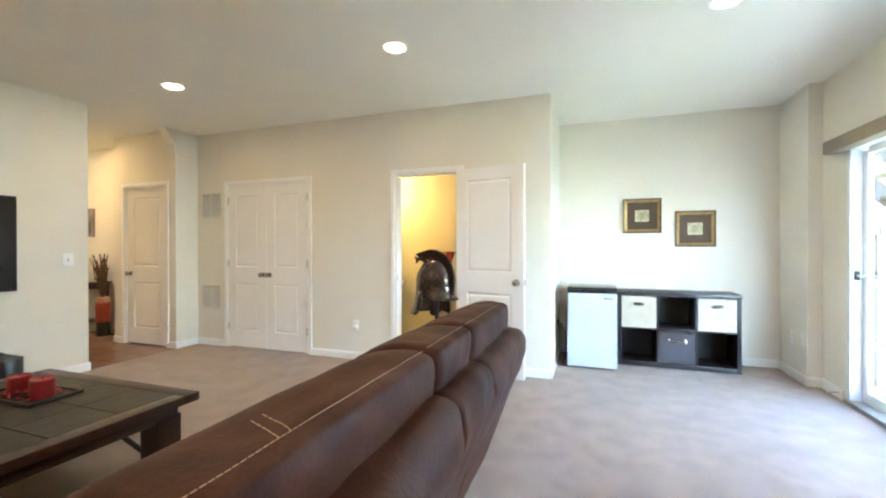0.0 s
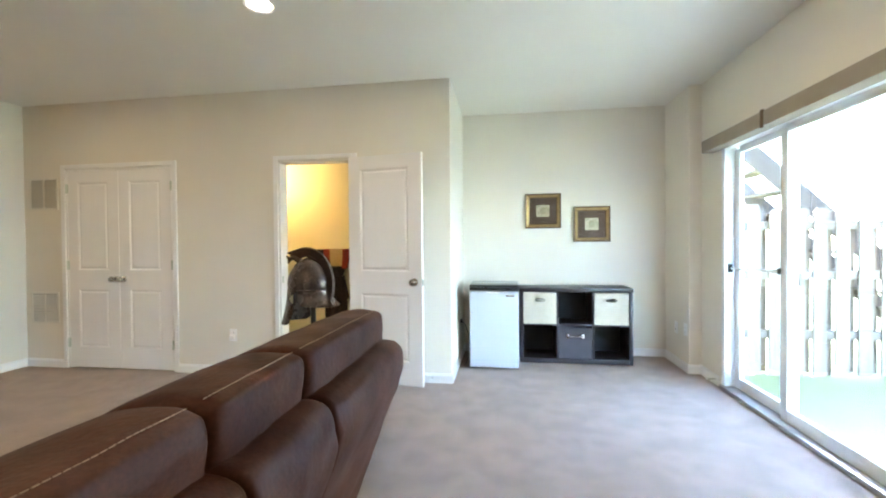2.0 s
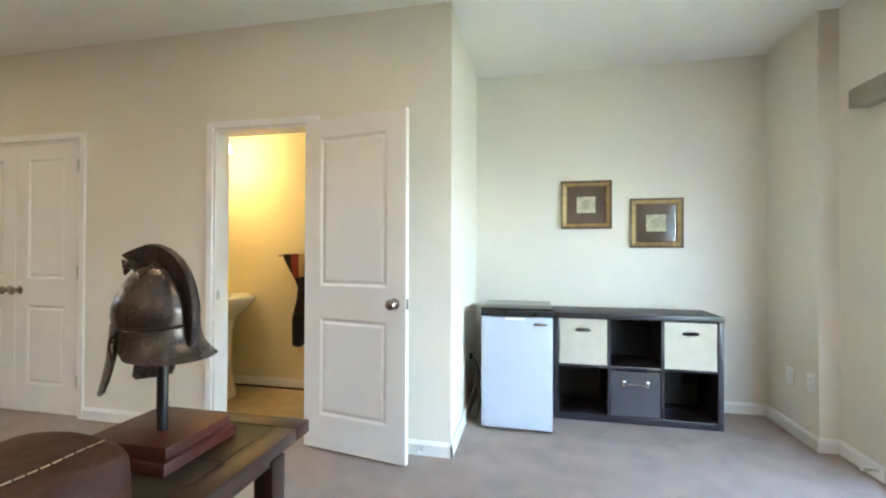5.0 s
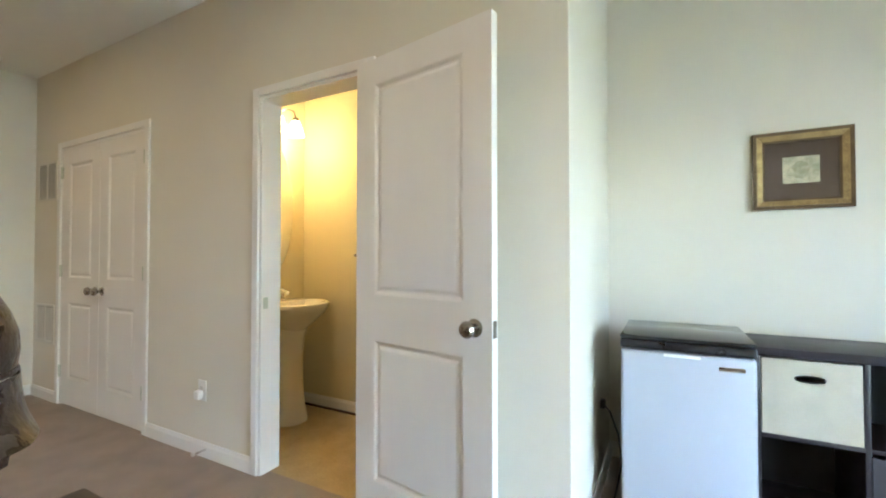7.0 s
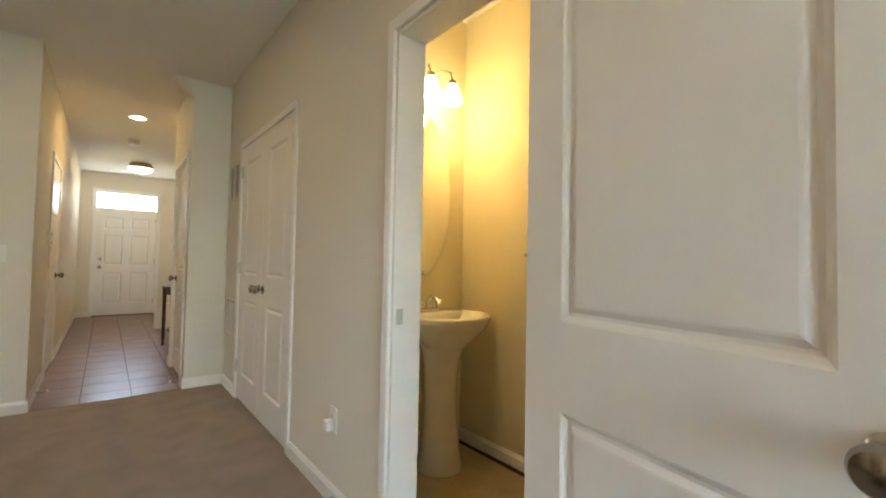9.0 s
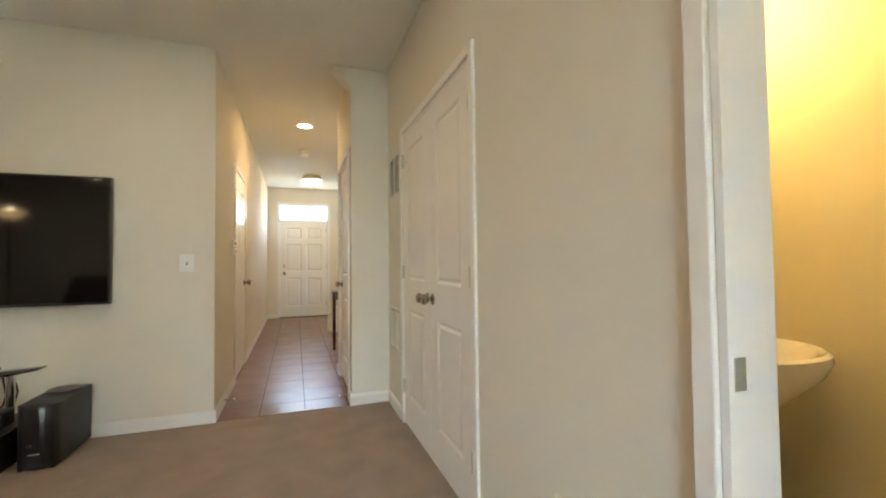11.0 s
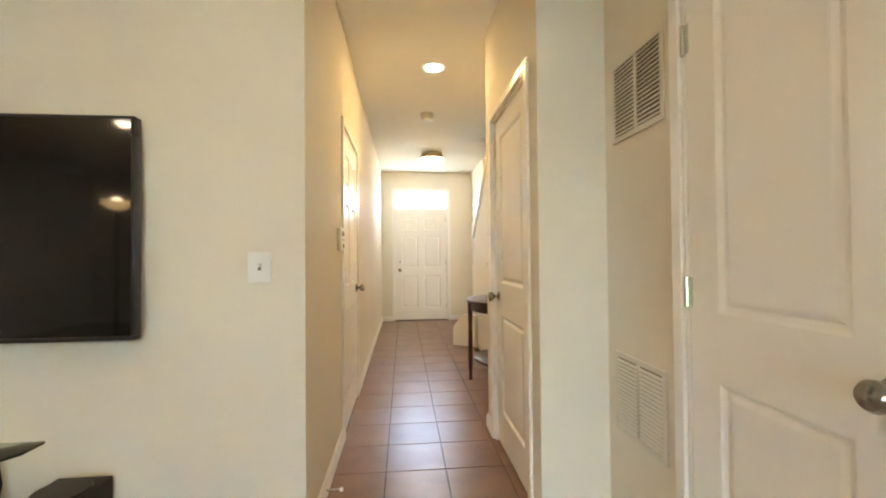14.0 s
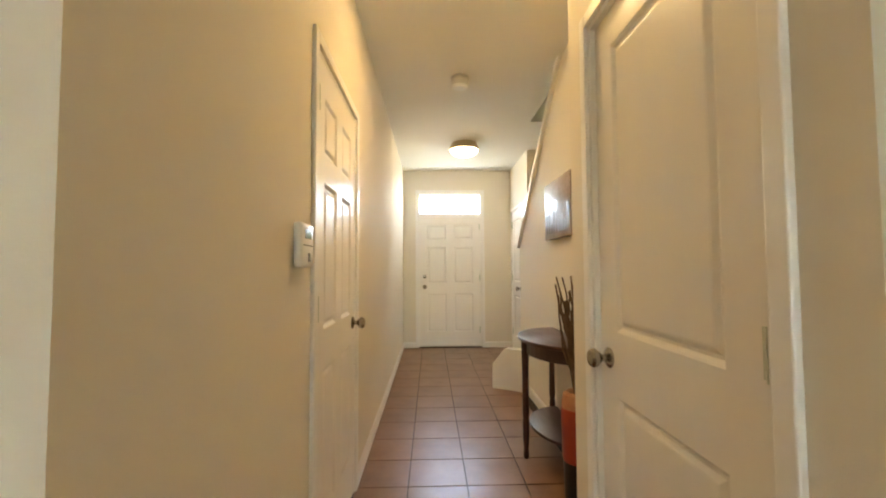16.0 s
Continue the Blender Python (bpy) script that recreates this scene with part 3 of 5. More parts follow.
bar = part("security_bar", sweep([(E + 0.03, y1 - 0.06, 1.02), (E + 0.03, mid + 0.03, 1.035)], 0.011, 10), CHROME, patio, "grey metal security bar")
part("bar_bracket", box(E + 0.012, E + 0.045, y1 - 0.065, y1 - 0.05, 0.985, 1.055, 0.004), SATINBL, bar)
part("bar_end", box(E + 0.012, E + 0.05, mid + 0.025, mid + 0.045, 1.015, 1.06, 0.005), SATINBL, bar)
part("handle", box(E + 0.0, E + 0.028, mid - 0.195, mid - 0.178, 0.96, 1.04, 0.005), VENTDK, patio, "dark pull handle")

valance = thing("blind_valance", (E - 0.04, 3.74, 2.04), "beige fabric valance of a vertical blind above the patio door", "valance")
for ya, yb in ((3.742, 4.62), (2.40, 3.738)):
    bm = box(E - 0.105, E - 0.003, ya, yb, 2.01, 2.115, 0.006)
    part("valance_section", bm, VALANCE, valance)
part("valance_clip", box(E - 0.112, E - 0.10, 3.725, 3.755, 2.0, 2.123, 0.003), GOLDDK, valance, "brown joining clip")

# ---- outside ----
structure("ground", box(-400, 400, -400, 400, -0.32, -0.13), GRASS, "sunlit lawn reaching to the horizon", "lawn")
structure("pavement", box(E + 0.16, 2.9, 2.4, 3.6, -0.13, -0.07, 0.01), CONCRETE, "small pale concrete patio slab", "patio")
fence = thing("privacy_fence", (4.6, 5.36, -0.13), "weathered board-on-board wooden privacy fence beside the lawn", "fence")
rng = random.Random(4)
shared = None
for side, yy in ((0, 5.31), (1, 5.40)):
    for i in range(26):
        x0 = 2.03 + 0.20 * i + 0.10 * side
        if shared is None:
            shared = part("board", prism([(0, -0.08), (0.12, -0.08), (0.12, 1.56), (0.09, 1.60), (0.03, 1.60), (0, 1.56)], "y", 0, 0.018), FENCE, fence,
                          local=True, soft=False)
            b = shared
        else:
            b = new("board", shared.data)
            b.parent = fence
        b.location = Vector((x0, yy, rng.uniform(-0.02, 0.02))) - fence.location + Vector((0, 0, -0.03))
for z in (0.25, 0.85, 1.35):
    part("rail", box(1.97, 7.3, 5.335, 5.395, z, z + 0.085, 0.004), FENCE, fence)
for x in (2.5, 4.9, 7.2):
    part("post", box(x, x + 0.09, 5.42, 5.51, -0.13, 1.62, 0.005), FENCE, fence)
deck = thing("deck_stairs", (3.2, 6.4, -0.13), "neighbouring timber deck stairs rising beyond the fence", "deck stairs")
for yy in (6.2, 7.1):
    part("stringer", prism([(2.30, 2.75), (2.30, 3.05), (5.6, -0.1), (5.3, -0.1)], "y", yy, yy + 0.045), DECKW, deck)
for i in range(11):
    part("step", box(2.5 + i * 0.27, 2.78 + i * 0.27, 6.245, 7.1, 2.60 - i * 0.255, 2.64 - i * 0.255, 0.004), DECKW, deck)
part("platform", box(1.97, 2.6, 6.0, 7.4, 2.80, 2.86), DECKW, deck)
part("deck_post", box(2.45, 2.54, 6.1, 6.19, -0.13, 2.80), DECKW, deck)


def tree(x, y, h, r, seed):
    rr = random.Random(seed)
    t = thing("tree", (x, y, -0.13), "broad leafy green tree standing beyond the fence", "tree", "trees beyond the fence")
    pts = [(x + 0.08 * math.sin(i), y + 0.08 * math.cos(i * 1.7), -0.13 + h * 0.75 * i / 6) for i in range(7)]
    bm = sweep(pts, 0.1, 10, radii=[0.20 * (1 - 0.11 * i) for i in range(7)])
    for k in range(7):
        a, z = rr.uniform(0, 6.28), h * rr.uniform(0.3, 0.6)
        e = Vector((math.cos(a), math.sin(a), 0.9)) * r * 0.8
        join(bm, sweep([(x, y, z), (x + e.x * 0.5, y + e.y * 0.5, z + e.z * 0.6), (x + e.x, y + e.y, z + e.z)], 0.05, 6, radii=[0.08, 0.05, 0.015]))
    part("trunk", bm, BARK, t)
    verts, faces = [], []
    for k in range(5200):
        while True:
            p = Vector((rr.uniform(-1, 1), rr.uniform(-1, 1), rr.uniform(-1, 1)))
            if p.length < 1 and noise.noise(p * 2.3 + Vector((seed, 0, 0))) > -0.12:
                break
        c = Vector((p.x * r, p.y * r, h * 0.66 + p.z * h * 0.36))
        u = Vector((rr.gauss(0, 1), rr.gauss(0, 1), rr.gauss(0, 1))).normalized() * 0.14
        w = u.cross(Vector((rr.gauss(0, 1), rr.gauss(0, 1), rr.gauss(0, 1)))).normalized() * 0.08
        n0 = len(verts)
        verts += [c - u, c + w, c + u, c - w]
        faces.append((n0, n0 + 1, n0 + 2, n0 + 3))
    me = bpy.data.meshes.new("crown")
    me.from_pydata([tuple(v) for v in verts], [], faces)
    me.materials.append(LEAF)
    crown = new("crown", me)
    crown.parent = t
    crown.location = Vector((x, y, 0)) - t.location


tree(11.5, 3.0, 7.5, 2.6, 3)
tree(13.0, 8.5, 8.5, 3.0, 5)
tree(10.5, -3.5, 7.0, 2.5, 9)

# ---- sofa ----
sofa = thing("sofa", (-0.95, 1.35, 0), "brown suede reclining sofa with padded headrests and pale contrast stitching", "sofa")
SY = [0.555, 1.29, 1.64, 2.33]


def puff(y0, y1, section, swell=0.02, ends=0.045, steps=14, lump=0.006, seed=0):
    """A padded body swept along y: section gives (x, z) points; it shrinks towards rounded ends and sags a little."""
    cx = sum(p[0] for p in section) / len(section)
    cz = sum(p[1] for p in section) / len(section)
    near = [0.0, 0.04, 0.12, 0.25, 0.45, 0.7, 1.0]
    ys_ = [y0 + ends * q_ for q_ in near] + [y0 + ends + (y1 - y0 - 2 * ends) * i / steps for i in range(1, steps)] + [y1 - ends * q_ for q_ in near[::-1]]
    rings = []
    for y in ys_:
        f = (y - y0) / (y1 - y0)
        edge = min(1.0, min(y - y0, y1 - y) / ends)
        k = 0.50 + 0.50 * math.sqrt(max(0.0, 1 - (1 - edge) ** 2)) + swell * math.sin(math.pi * f)
        ring = []
        for x, z in section:
            j = lump * (noise.noise(Vector((x * 9 + seed, y * 7, z * 9))) + 0.5 * noise.noise(Vector((x * 21, y * 19 + seed, z * 21))))
            v = Vector((x - cx, z - cz))
            shrink = (1 - k) * min(v.length, ends * 1.7)
            v = v * (1 - shrink / v.length) if k < 1 else v * k
            ring.append((cx + v.x + j, y, cz + v.y + j))
        rings.append(ring)
    return loft(rings)


def on_puff(x, z, y, y0, y1, section, seed, swell=0.02, lump=0.006, lift=0.0012):
    """The point of such a padded body over (x, z) of its section, away from its ends."""
    cx = sum(p[0] for p in section) / len(section)
    cz = sum(p[1] for p in section) / len(section)
    j = lump * (noise.noise(Vector((x * 9 + seed, y * 7, z * 9))) + 0.5 * noise.noise(Vector((x * 21, y * 19 + seed, z * 21))))
    v = Vector((x - cx, z - cz)) * (1 + swell * math.sin(math.pi * (y - y0) / (y1 - y0)))
    v += v.normalized() * lift
    return Vector((cx + v.x + j, y, cz + v.y + j))


def ellipse_section(points, n=5):
    """Smooths a coarse closed outline by Catmull-Rom."""
    out = []
    m = len(points)
    for i in range(m):
        p0, p1, p2, p3 = (Vector(points[(i + k - 1) % m]) for k in range(4))
        for s in range(n):
            t = s / n
            out.append(tuple(0.5 * ((2 * p1) + (p2 - p0) * t + (2 * p0 - 5 * p1 + 4 * p2 - p3) * t * t + (3 * p1 - p0 - 3 * p2 + p3) * t ** 3)))
    return out


HEADREST = ellipse_section([(-0.525, 0.80), (-0.510, 0.88), (-0.508, 0.945), (-0.526, 0.968), (-0.58, 0.977), (-0.68, 0.967), (-0.785, 0.915), (-0.835, 0.845), (-0.82, 0.76),
                            (-0.72, 0.72), (-0.58, 0.745)])
BACK = ellipse_section([(-0.435, 0.70), (-0.428, 0.785), (-0.455, 0.842), (-0.53, 0.855), (-0.66, 0.80), (-0.74, 0.55), (-0.80, 0.30), (-0.80, 0.14), (-0.72, 0.10),
                        (-0.655, 0.14), (-0.59, 0.30), (-0.51, 0.52)])
CUSHION = ellipse_section([(-0.70, 0.60), (-0.76, 0.73), (-0.86, 0.78), (-0.95, 0.72), (-0.98, 0.60), (-0.96, 0.48), (-0.84, 0.46), (-0.74, 0.48)])
# the end seat's headrest has slumped a little towards the front
SLUMPED = [(x, z - 0.005 * min(1.0, max(0.0, (-0.50 - x) / 0.12))) for x, z in HEADREST]
SEAT = ellipse_section([(-0.80, 0.42), (-0.85, 0.485), (-1.10, 0.50), (-1.48, 0.49), (-1.58, 0.44), (-1.59, 0.30), (-1.52, 0.25), (-1.10, 0.25), (-0.84, 0.27)])
for i, (a, b) in enumerate(zip(SY, SY[1:])):
    g = 0.006
    pad = SLUMPED if i == 0 else HEADREST
    head = part("headrest", puff(a + g, b - g, pad, ends=0.030, seed=i), LEATHER, sofa)
    part("back_panel", puff(a + 0.004, b - 0.004, BACK, 0.004, 0.016, lump=0.011, seed=i + 5), LEATHER, sofa)
    part("back_cushion", puff(a + g, b - g, CUSHION, seed=i + 9), LEATHER, sofa)
    part("seat_cushion", puff(a + g, b - g, SEAT, seed=i + 13), LEATHER, sofa)
    # dashed double stitch along the rear top edge, and across the ends
    bm = bmesh.new()
    n = int((b - a - 0.036) / 0.012)
    sx_, sz_ = pad[17]
    for k in range(n):
        y = a + 0.018 + k * 0.012
        sweep([on_puff(sx_, sz_, y + e, a + g, b - g, pad, i) for e in (0.0, 0.009)], 0.0011, 5, bm)
    part("stitching", bm, THREAD, head, "pale tan contrast stitching")
bm = bmesh.new()
ridge = SLUMPED[17:24]
for yy in (0.71, 0.735):
    for p0, p1 in zip(ridge, ridge[1:]):
        p0, p1 = Vector(p0), Vector(p1)
        n = max(1, int((p1 - p0).length / 0.012))
        for k in range(n):
            q0, q1 = p0.lerp(p1, k / n), p0.lerp(p1, (k + 0.7) / n)
            sweep([on_puff(v.x, v.y, yy + 0.5 * max(0.0, -0.515 - v.x), SY[0] + 0.006, SY[1] - 0.006, SLUMPED, 0) for v in (q0, q1)], 0.0011, 5, bm)
part("cross_stitching", bm, THREAD, sofa, "pale tan double cross stitching")
ARM = ellipse_section([(-0.84, 0.08), (-0.82, 0.30), (-0.80, 0.48), (-0.86, 0.55), (-1.10, 0.54), (-1.32, 0.52), (-1.39, 0.46), (-1.38, 0.10)])
part("arm", puff(0.36, 0.55, ARM, 0.01, 0.06, 10, seed=21), LEATHER, sofa)
part("arm", puff(2.345, 2.46, ARM, 0.01, 0.05, 10, seed=22), LEATHER, sofa)
part("base", box(-1.48, -0.82, 0.38, 2.44, 0.03, 0.26, 0.02), SATINBL, sofa, "black sofa base")

# ---- tables ----


def inlaid_table(name, x0, x1, y0, y1, top, label, category, nx, ny, legs=0.10):
    t = thing(name, ((x0 + x1) / 2, (y0 + y1) / 2, 0), label, category)
    f = 0.085
    for a in ((x0, x1, y0, y0 + f), (x0, x1, y1 - f, y1), (x0, x0 + f, y0 + f, y1 - f), (x1 - f, x1, y0 + f, y1 - f)):
        part("rim_board", box(*a, top - 0.045, top, 0.004), DARKWOOD, t)
    part("top_core", box(x0 + f - 0.003, x1 - f + 0.003, y0 + f - 0.003, y1 - f + 0.003, top - 0.04, top - 0.008), DARKWOOD, t)
    wx, wy = (x1 - x0 - 2 * f) / nx, (y1 - y0 - 2 * f) / ny
    for i in range(nx):
        for j in range(ny):
            xa, ya = x0 + f + i * wx, y0 + f + j * wy
            part("inlay_tile", box(xa + 0.002, xa + wx - 0.002, ya + 0.002, ya + wy - 0.002, top - 0.008, top - 0.001, 0.0015, 1), SLATE, t)
    part("apron", box(x0 + 0.07, x1 - 0.07, y0 + 0.07, y1 - 0.07, top - 0.12, top - 0.045, 0.003), DARKWOOD, t)
    for xa in (x0 + 0.06, x1 - 0.06 - legs):
        for ya in (y0 + 0.06, y1 - 0.06 - legs):
            part("leg", prism([(xa, 0), (xa + legs, 0), (xa + legs + 0.0, top - 0.1), (xa, top - 0.1)], "y", ya, ya + legs, 0.006), DARKWOOD, t)
    return t


end = inlaid_table("end_table", -1.475, -0.828, 2.62, 3.30, 0.59, "dark wood end table with slate tile inlay beside the sofa", "end table", 2, 2, 0.075)
part("lower_shelf", box(-1.39, -0.91, 2.705, 3.22, 0.14, 0.165, 0.004), DARKWOOD, end)
coffee = inlaid_table("coffee_table", -3.42, -2.125, 0.95, 1.935, 0.47, "large dark wood coffee table with slate tile inlay", "coffee table", 4, 3, 0.13)
for dy in (1.0, 1.86):
    bm = bmesh.new()
    for s in (1, -1):
        a, b = (-3.20, 0.06 if s > 0 else 0.36), (-2.35, 0.36 if s > 0 else 0.06)
        sweep([(a[0], dy + 0.02, a[1]), (b[0], dy + 0.02, b[1])], 0.014, 8, bm)
    part("cross_brace", bm, SATINBL, coffee, "black metal cross brace")
tray = thing("candle_tray", (-2.90, 1.60, 0.47), "black tray with red pebbles on the coffee table", "tray")
bm = box(-3.12, -2.70, 1.48, 1.70, 0.470, 0.476, 0.002)
for a in ((-3.13, -3.115, 1.47, 1.71), (-2.705, -2.69, 1.47, 1.71), (-3.115, -2.705, 1.47, 1.485), (-3.115, -2.705, 1.695, 1.71)):
    box(*a, 0.470, 0.488, 0.003, bm=bm)
part("tray_dish", bm, BLKVASE, tray)
bm = bmesh.new()
rng = random.Random(7)
for k in range(46):
    x, y, r = rng.uniform(-3.09, -2.73), rng.uniform(1.50, 1.68), rng.uniform(0.008, 0.015)
    lathe([(0.001, -r * 0.6), (r * 0.8, -r * 0.35), (r, 0), (r * 0.8, r * 0.35), (0.001, r * 0.6)], (x, y, 0.478 + r * 0.6), 7, bm=bm)
part("pebbles", bm, REDWAX, tray, "small red glass pebbles")["kind"] = "stuff"
for x, y, h, r in ((-3.03, 1.60, 0.085, 0.052), (-2.80, 1.585, 0.095, 0.052), (-2.915, 1.63, 0.075, 0.045)):
    c = thing("candle", (x, y, 0.477), "thick red pillar candle on the tray", "candle", "candles on the tray")
    part("wax", lathe([(0.001, 0), (r, 0), (r, h - 0.006), (r - 0.006, h), (r - 0.012, h - 0.004), (0.001, h - 0.008)], (x, y, 0.477), 22), REDWAX, c)
    part("wick", sweep([(x, y, 0.477 + h - 0.01), (x + 0.002, y, 0.477 + h + 0.012)], 0.0015, 5), SATINBL, c)

# ---- helmet ----
helm = thing("decorative_helmet", (-1.135, 2.966, 0.59), "aged bronze crested ancient-style helmet on a post and red plinth", "helmet display")
HX, HY, HZ = -1.158, 2.966, 0.985


def helm_pt(u, z, grow=1.0):
    """Dome outline at angle u (0 is the brow, facing -x) and height z over the rim line."""
    k = math.sqrt(max(0.0, 1 - (max(z, 0) / 0.185) ** 2.25))
    flare = 0.006 * math.sin(math.pi * min(1.0, max(z, 0) / 0.11)) if z > 0 else (-z) * 0.22
    return Vector((HX - (0.124 * k * grow + flare) * math.cos(u), HY + (0.106 * k * grow + flare) * math.sin(u), HZ + z))


rings = [[helm_pt(2 * math.pi * i / 40, z) for i in range(40)] for z in (0.0, 0.03, 0.06, 0.09, 0.12, 0.145, 0.165, 0.178, 0.1845)]
inner = [[helm_pt(2 * math.pi * i / 40, z, 0.94) - Vector((0, 0, 0.006)) for i in range(40)] for z in (0.178, 0.14, 0.08, 0.0)]
part("shell", loft(rings + inner), BRONZE, helm)
bm = lathe([(0.1255, -0.004), (0.1285, 0.0), (0.1255, 0.005)], (HX, HY, HZ), 40, 1.0, 0.855, cap=False)
part("rim_band", bm, CRESTM, helm)
# neck guard: a flared skirt round the back and sides, open at the face
out, inn = [], []
for i in range(31):
    u = math.radians(88 + 184 * i / 30)
    back = 0.5 - 0.5 * math.cos(u)
    col, cin = [], []
    for k in range(7):
        f = k / 6
        ease = min(1.0, min(i, 30 - i) / 4 + 0.45)
        drop = -0.005 - f * (0.070 + 0.022 * back) * (0.55 + 0.45 * ease)
        spread = 0.004 + 0.004 * f + 0.040 * f ** 2.4 * (0.6 + 0.6 * back) * min(1.0, min(i, 30 - i) / 9)
        base = helm_pt(u, 0)
        n = Vector((-math.cos(u), math.sin(u), 0))
        col.append(base + n * spread + Vector((0, 0, drop)))
        cin.append(base + n * (spread - 0.007) + Vector((0, 0, drop - 0.002)))
    out.append(col + cin[::-1])
part("neck_guard", loft(out), BRONZE, helm)
for s in (-1, 1):
    rows = []
    for k in range(17):
        f = k / 16
        a0, a1 = 12 + 8 * f + (5 if f > 0.95 else 0), 88 - 14 * f - 34 * math.exp(-((f - 0.26) / 0.14) ** 2) - (8 if f > 0.95 else 0)
        drop = 0.004 - 0.205 * f
        pts_out, pts_in = [], []
        for j in range(7):
            u = math.radians(a0 + (a1 - a0) * j / 6) * s
            base = helm_pt(u, 0)
            n = Vector((-math.cos(u), math.sin(u), 0))
            sway = n * (0.004 + 0.006 * f) + Vector((-0.038 * f * f, 0, drop))
            pts_out.append(base + sway)
            pts_in.append(base + sway - n * 0.008)
        rows.append(pts_out + pts_in[::-1])
    part("cheek_guard", loft(rows), BRONZE, helm)
# crest: a fin from a pointed tip over the brow, across the top and down the back
sec = []
for k in range(29):
    f = k / 28
    a = math.radians(126 - 152 * f)
    ri_x, ri_z = 0.119, 0.179
    lift = 0.026 * max(0.0, 1 - f * 2.2)
    cx, cz = HX, HZ - 0.005
    depth = 0.066 * (1 - 0.62 * max(0, f - 0.45) / 0.55)
    tip = 0.030 * max(0.0, 1 - f / 0.10)
    pin = Vector((cx + ri_x * math.cos(a), HY, cz + ri_z * math.sin(a) + lift))
    pout = Vector((cx + (ri_x + depth) * math.cos(a) - tip, HY, cz + (ri_z + depth * 0.85) * math.sin(a) + lift))
    w0, w1 = 0.009, 0.013
    mid = pin.lerp(pout, 0.14)
    sec.append([pin + Vector((0, -w1, 0)), mid + Vector((0, -w1, 0)), mid + Vector((0, -w0, 0)), pout + Vector((0, -w1, 0)), pout + (pout - pin) * 0.08,
                pout + Vector((0, w1, 0)), mid + Vector((0, w0, 0)), mid + Vector((0, w1, 0)), pin + Vector((0, w1, 0))])
part("crest", loft(sec), CRESTM, helm, "dark ridged crest")
bm = sweep([(HX - 0.06, HY, HZ + 0.165), (HX - 0.10, HY, HZ + 0.185), (HX - 0.135, HY, HZ + 0.178), (HX - 0.150, HY, HZ + 0.195)], 0.012, 8, radii=[0.02, 0.017, 0.013, 0.004])
join(bm, sweep([(HX - 0.115, HY, HZ + 0.18), (HX - 0.135, HY, HZ + 0.160), (HX - 0.14, HY, HZ + 0.148)], 0.008, 8, radii=[0.010, 0.009, 0.003]))
part("brow_ornament", bm, CRESTM, helm)
# the helmet is turned a little on its post
pivot = Vector((HX, HY, 0)) - Vector((helm.location.x, helm.location.y, 0))
for ch in helm.children:
    ch.data.transform(Matrix.Translation(pivot) @ Matrix.Rotation(radians(-6), 4, "Z") @ Matrix.Translation(-pivot))
part("post", sweep([(-1.135, 2.966, 0.65), (-1.135, 2.966, 1.08)], 0.0155, 18), BLACKPL, helm, "black display post")
part("plinth_top", box(-1.305, -1.015, 2.86, 3.115, 0.628, 0.662, 0.003), REDBOARD, helm, "dark red upper plinth board")
part("plinth_base", box(-1.325, -1.005, 2.845, 3.13, 0.590, 0.626, 0.003), REDBOARD, helm, "dark red lower plinth board")

# ---- fridge and cube shelf ----
fr = thing("mini_fridge", (-0.12, 4.98, 0), "white compact fridge with a black top beside the cube shelf", "mini fridge")
part("cabinet", box(-0.36, 0.11, 4.80, 5.22, 0.02, 0.815, 0.008), SATINBL, fr, "dark grey cabinet body")
part("fridge_door", box(-0.362, 0.112, 4.735, 4.795, 0.025, 0.775, 0.014, 3), FRIDGE, fr, "white enamel door")
part("top_trim", box(-0.364, 0.114, 4.735, 4.83, 0.779, 0.815, 0.008), BLACKPL, fr, "black trim strip")
part("top_plate", box(-0.366, 0.116, 4.74, 5.22, 0.817, 0.833, 0.007), mat("polished_black", (0.02, 0.022, 0.022), 0.08, rough_vary=0.04), fr, "glossy black worktop")
part("handle_recess", box(-0.20, -0.07, 4.731, 4.736, 0.757, 0.770, 0.002), SWITCH, fr, "pale pull recess")
part("badge", box(-0.01, 0.075, 4.7325, 4.7355, 0.722, 0.738, 0.001), CHROME, fr, "small metal badge")
for x in (-0.32, 0.07):
    part("foot", lathe([(0.001, 0), (0.016, 0), (0.016, 0.022), (0.001, 0.022)], (x, 4.85, 0), 10), BLACKPL, fr)
cord = thing("power_cord", (-0.42, 5.1, 0), "black power cord hanging behind the fridge", "cord")
part("wire", sweep([(-0.478, 5.06, 0.42), (-0.44, 5.02, 0.40), (-0.40, 5.0, 0.30), (-0.39, 5.05, 0.14), (-0.41, 5.0, 0.03), (-0.42, 4.86, 0.008)], 0.004, 6), BLACKPL, cord)
part("plug", box(-0.488, -0.466, 5.04, 5.08, 0.40, 0.44, 0.004), BLACKPL, cord)

sh = thing("cube_shelf", (0.69, 5.24, 0), "espresso six-cube shelf with fabric bins in three cubes", "cube shelf")
SX0, SX1, SF, SB, SH = 0.135, 1.250, 5.055, 5.43, 0.773
part("top_board", box(SX0 - 0.004, SX1 + 0.004, SF - 0.004, SB, SH - 0.038, SH, 0.003), ESPRESSO, sh)
part("bottom_board", box(SX0 + 0.036, SX1 - 0.036, SF, SB, 0.0, 0.05, 0.003), ESPRESSO, sh)
for x in (SX0, SX1 - 0.036):
    part("side_board", box(x, x + 0.036, SF, SB, 0.0, SH - 0.038, 0.003), ESPRESSO, sh)
pitch = (SX1 - SX0 - 0.072 + 0.018) / 3
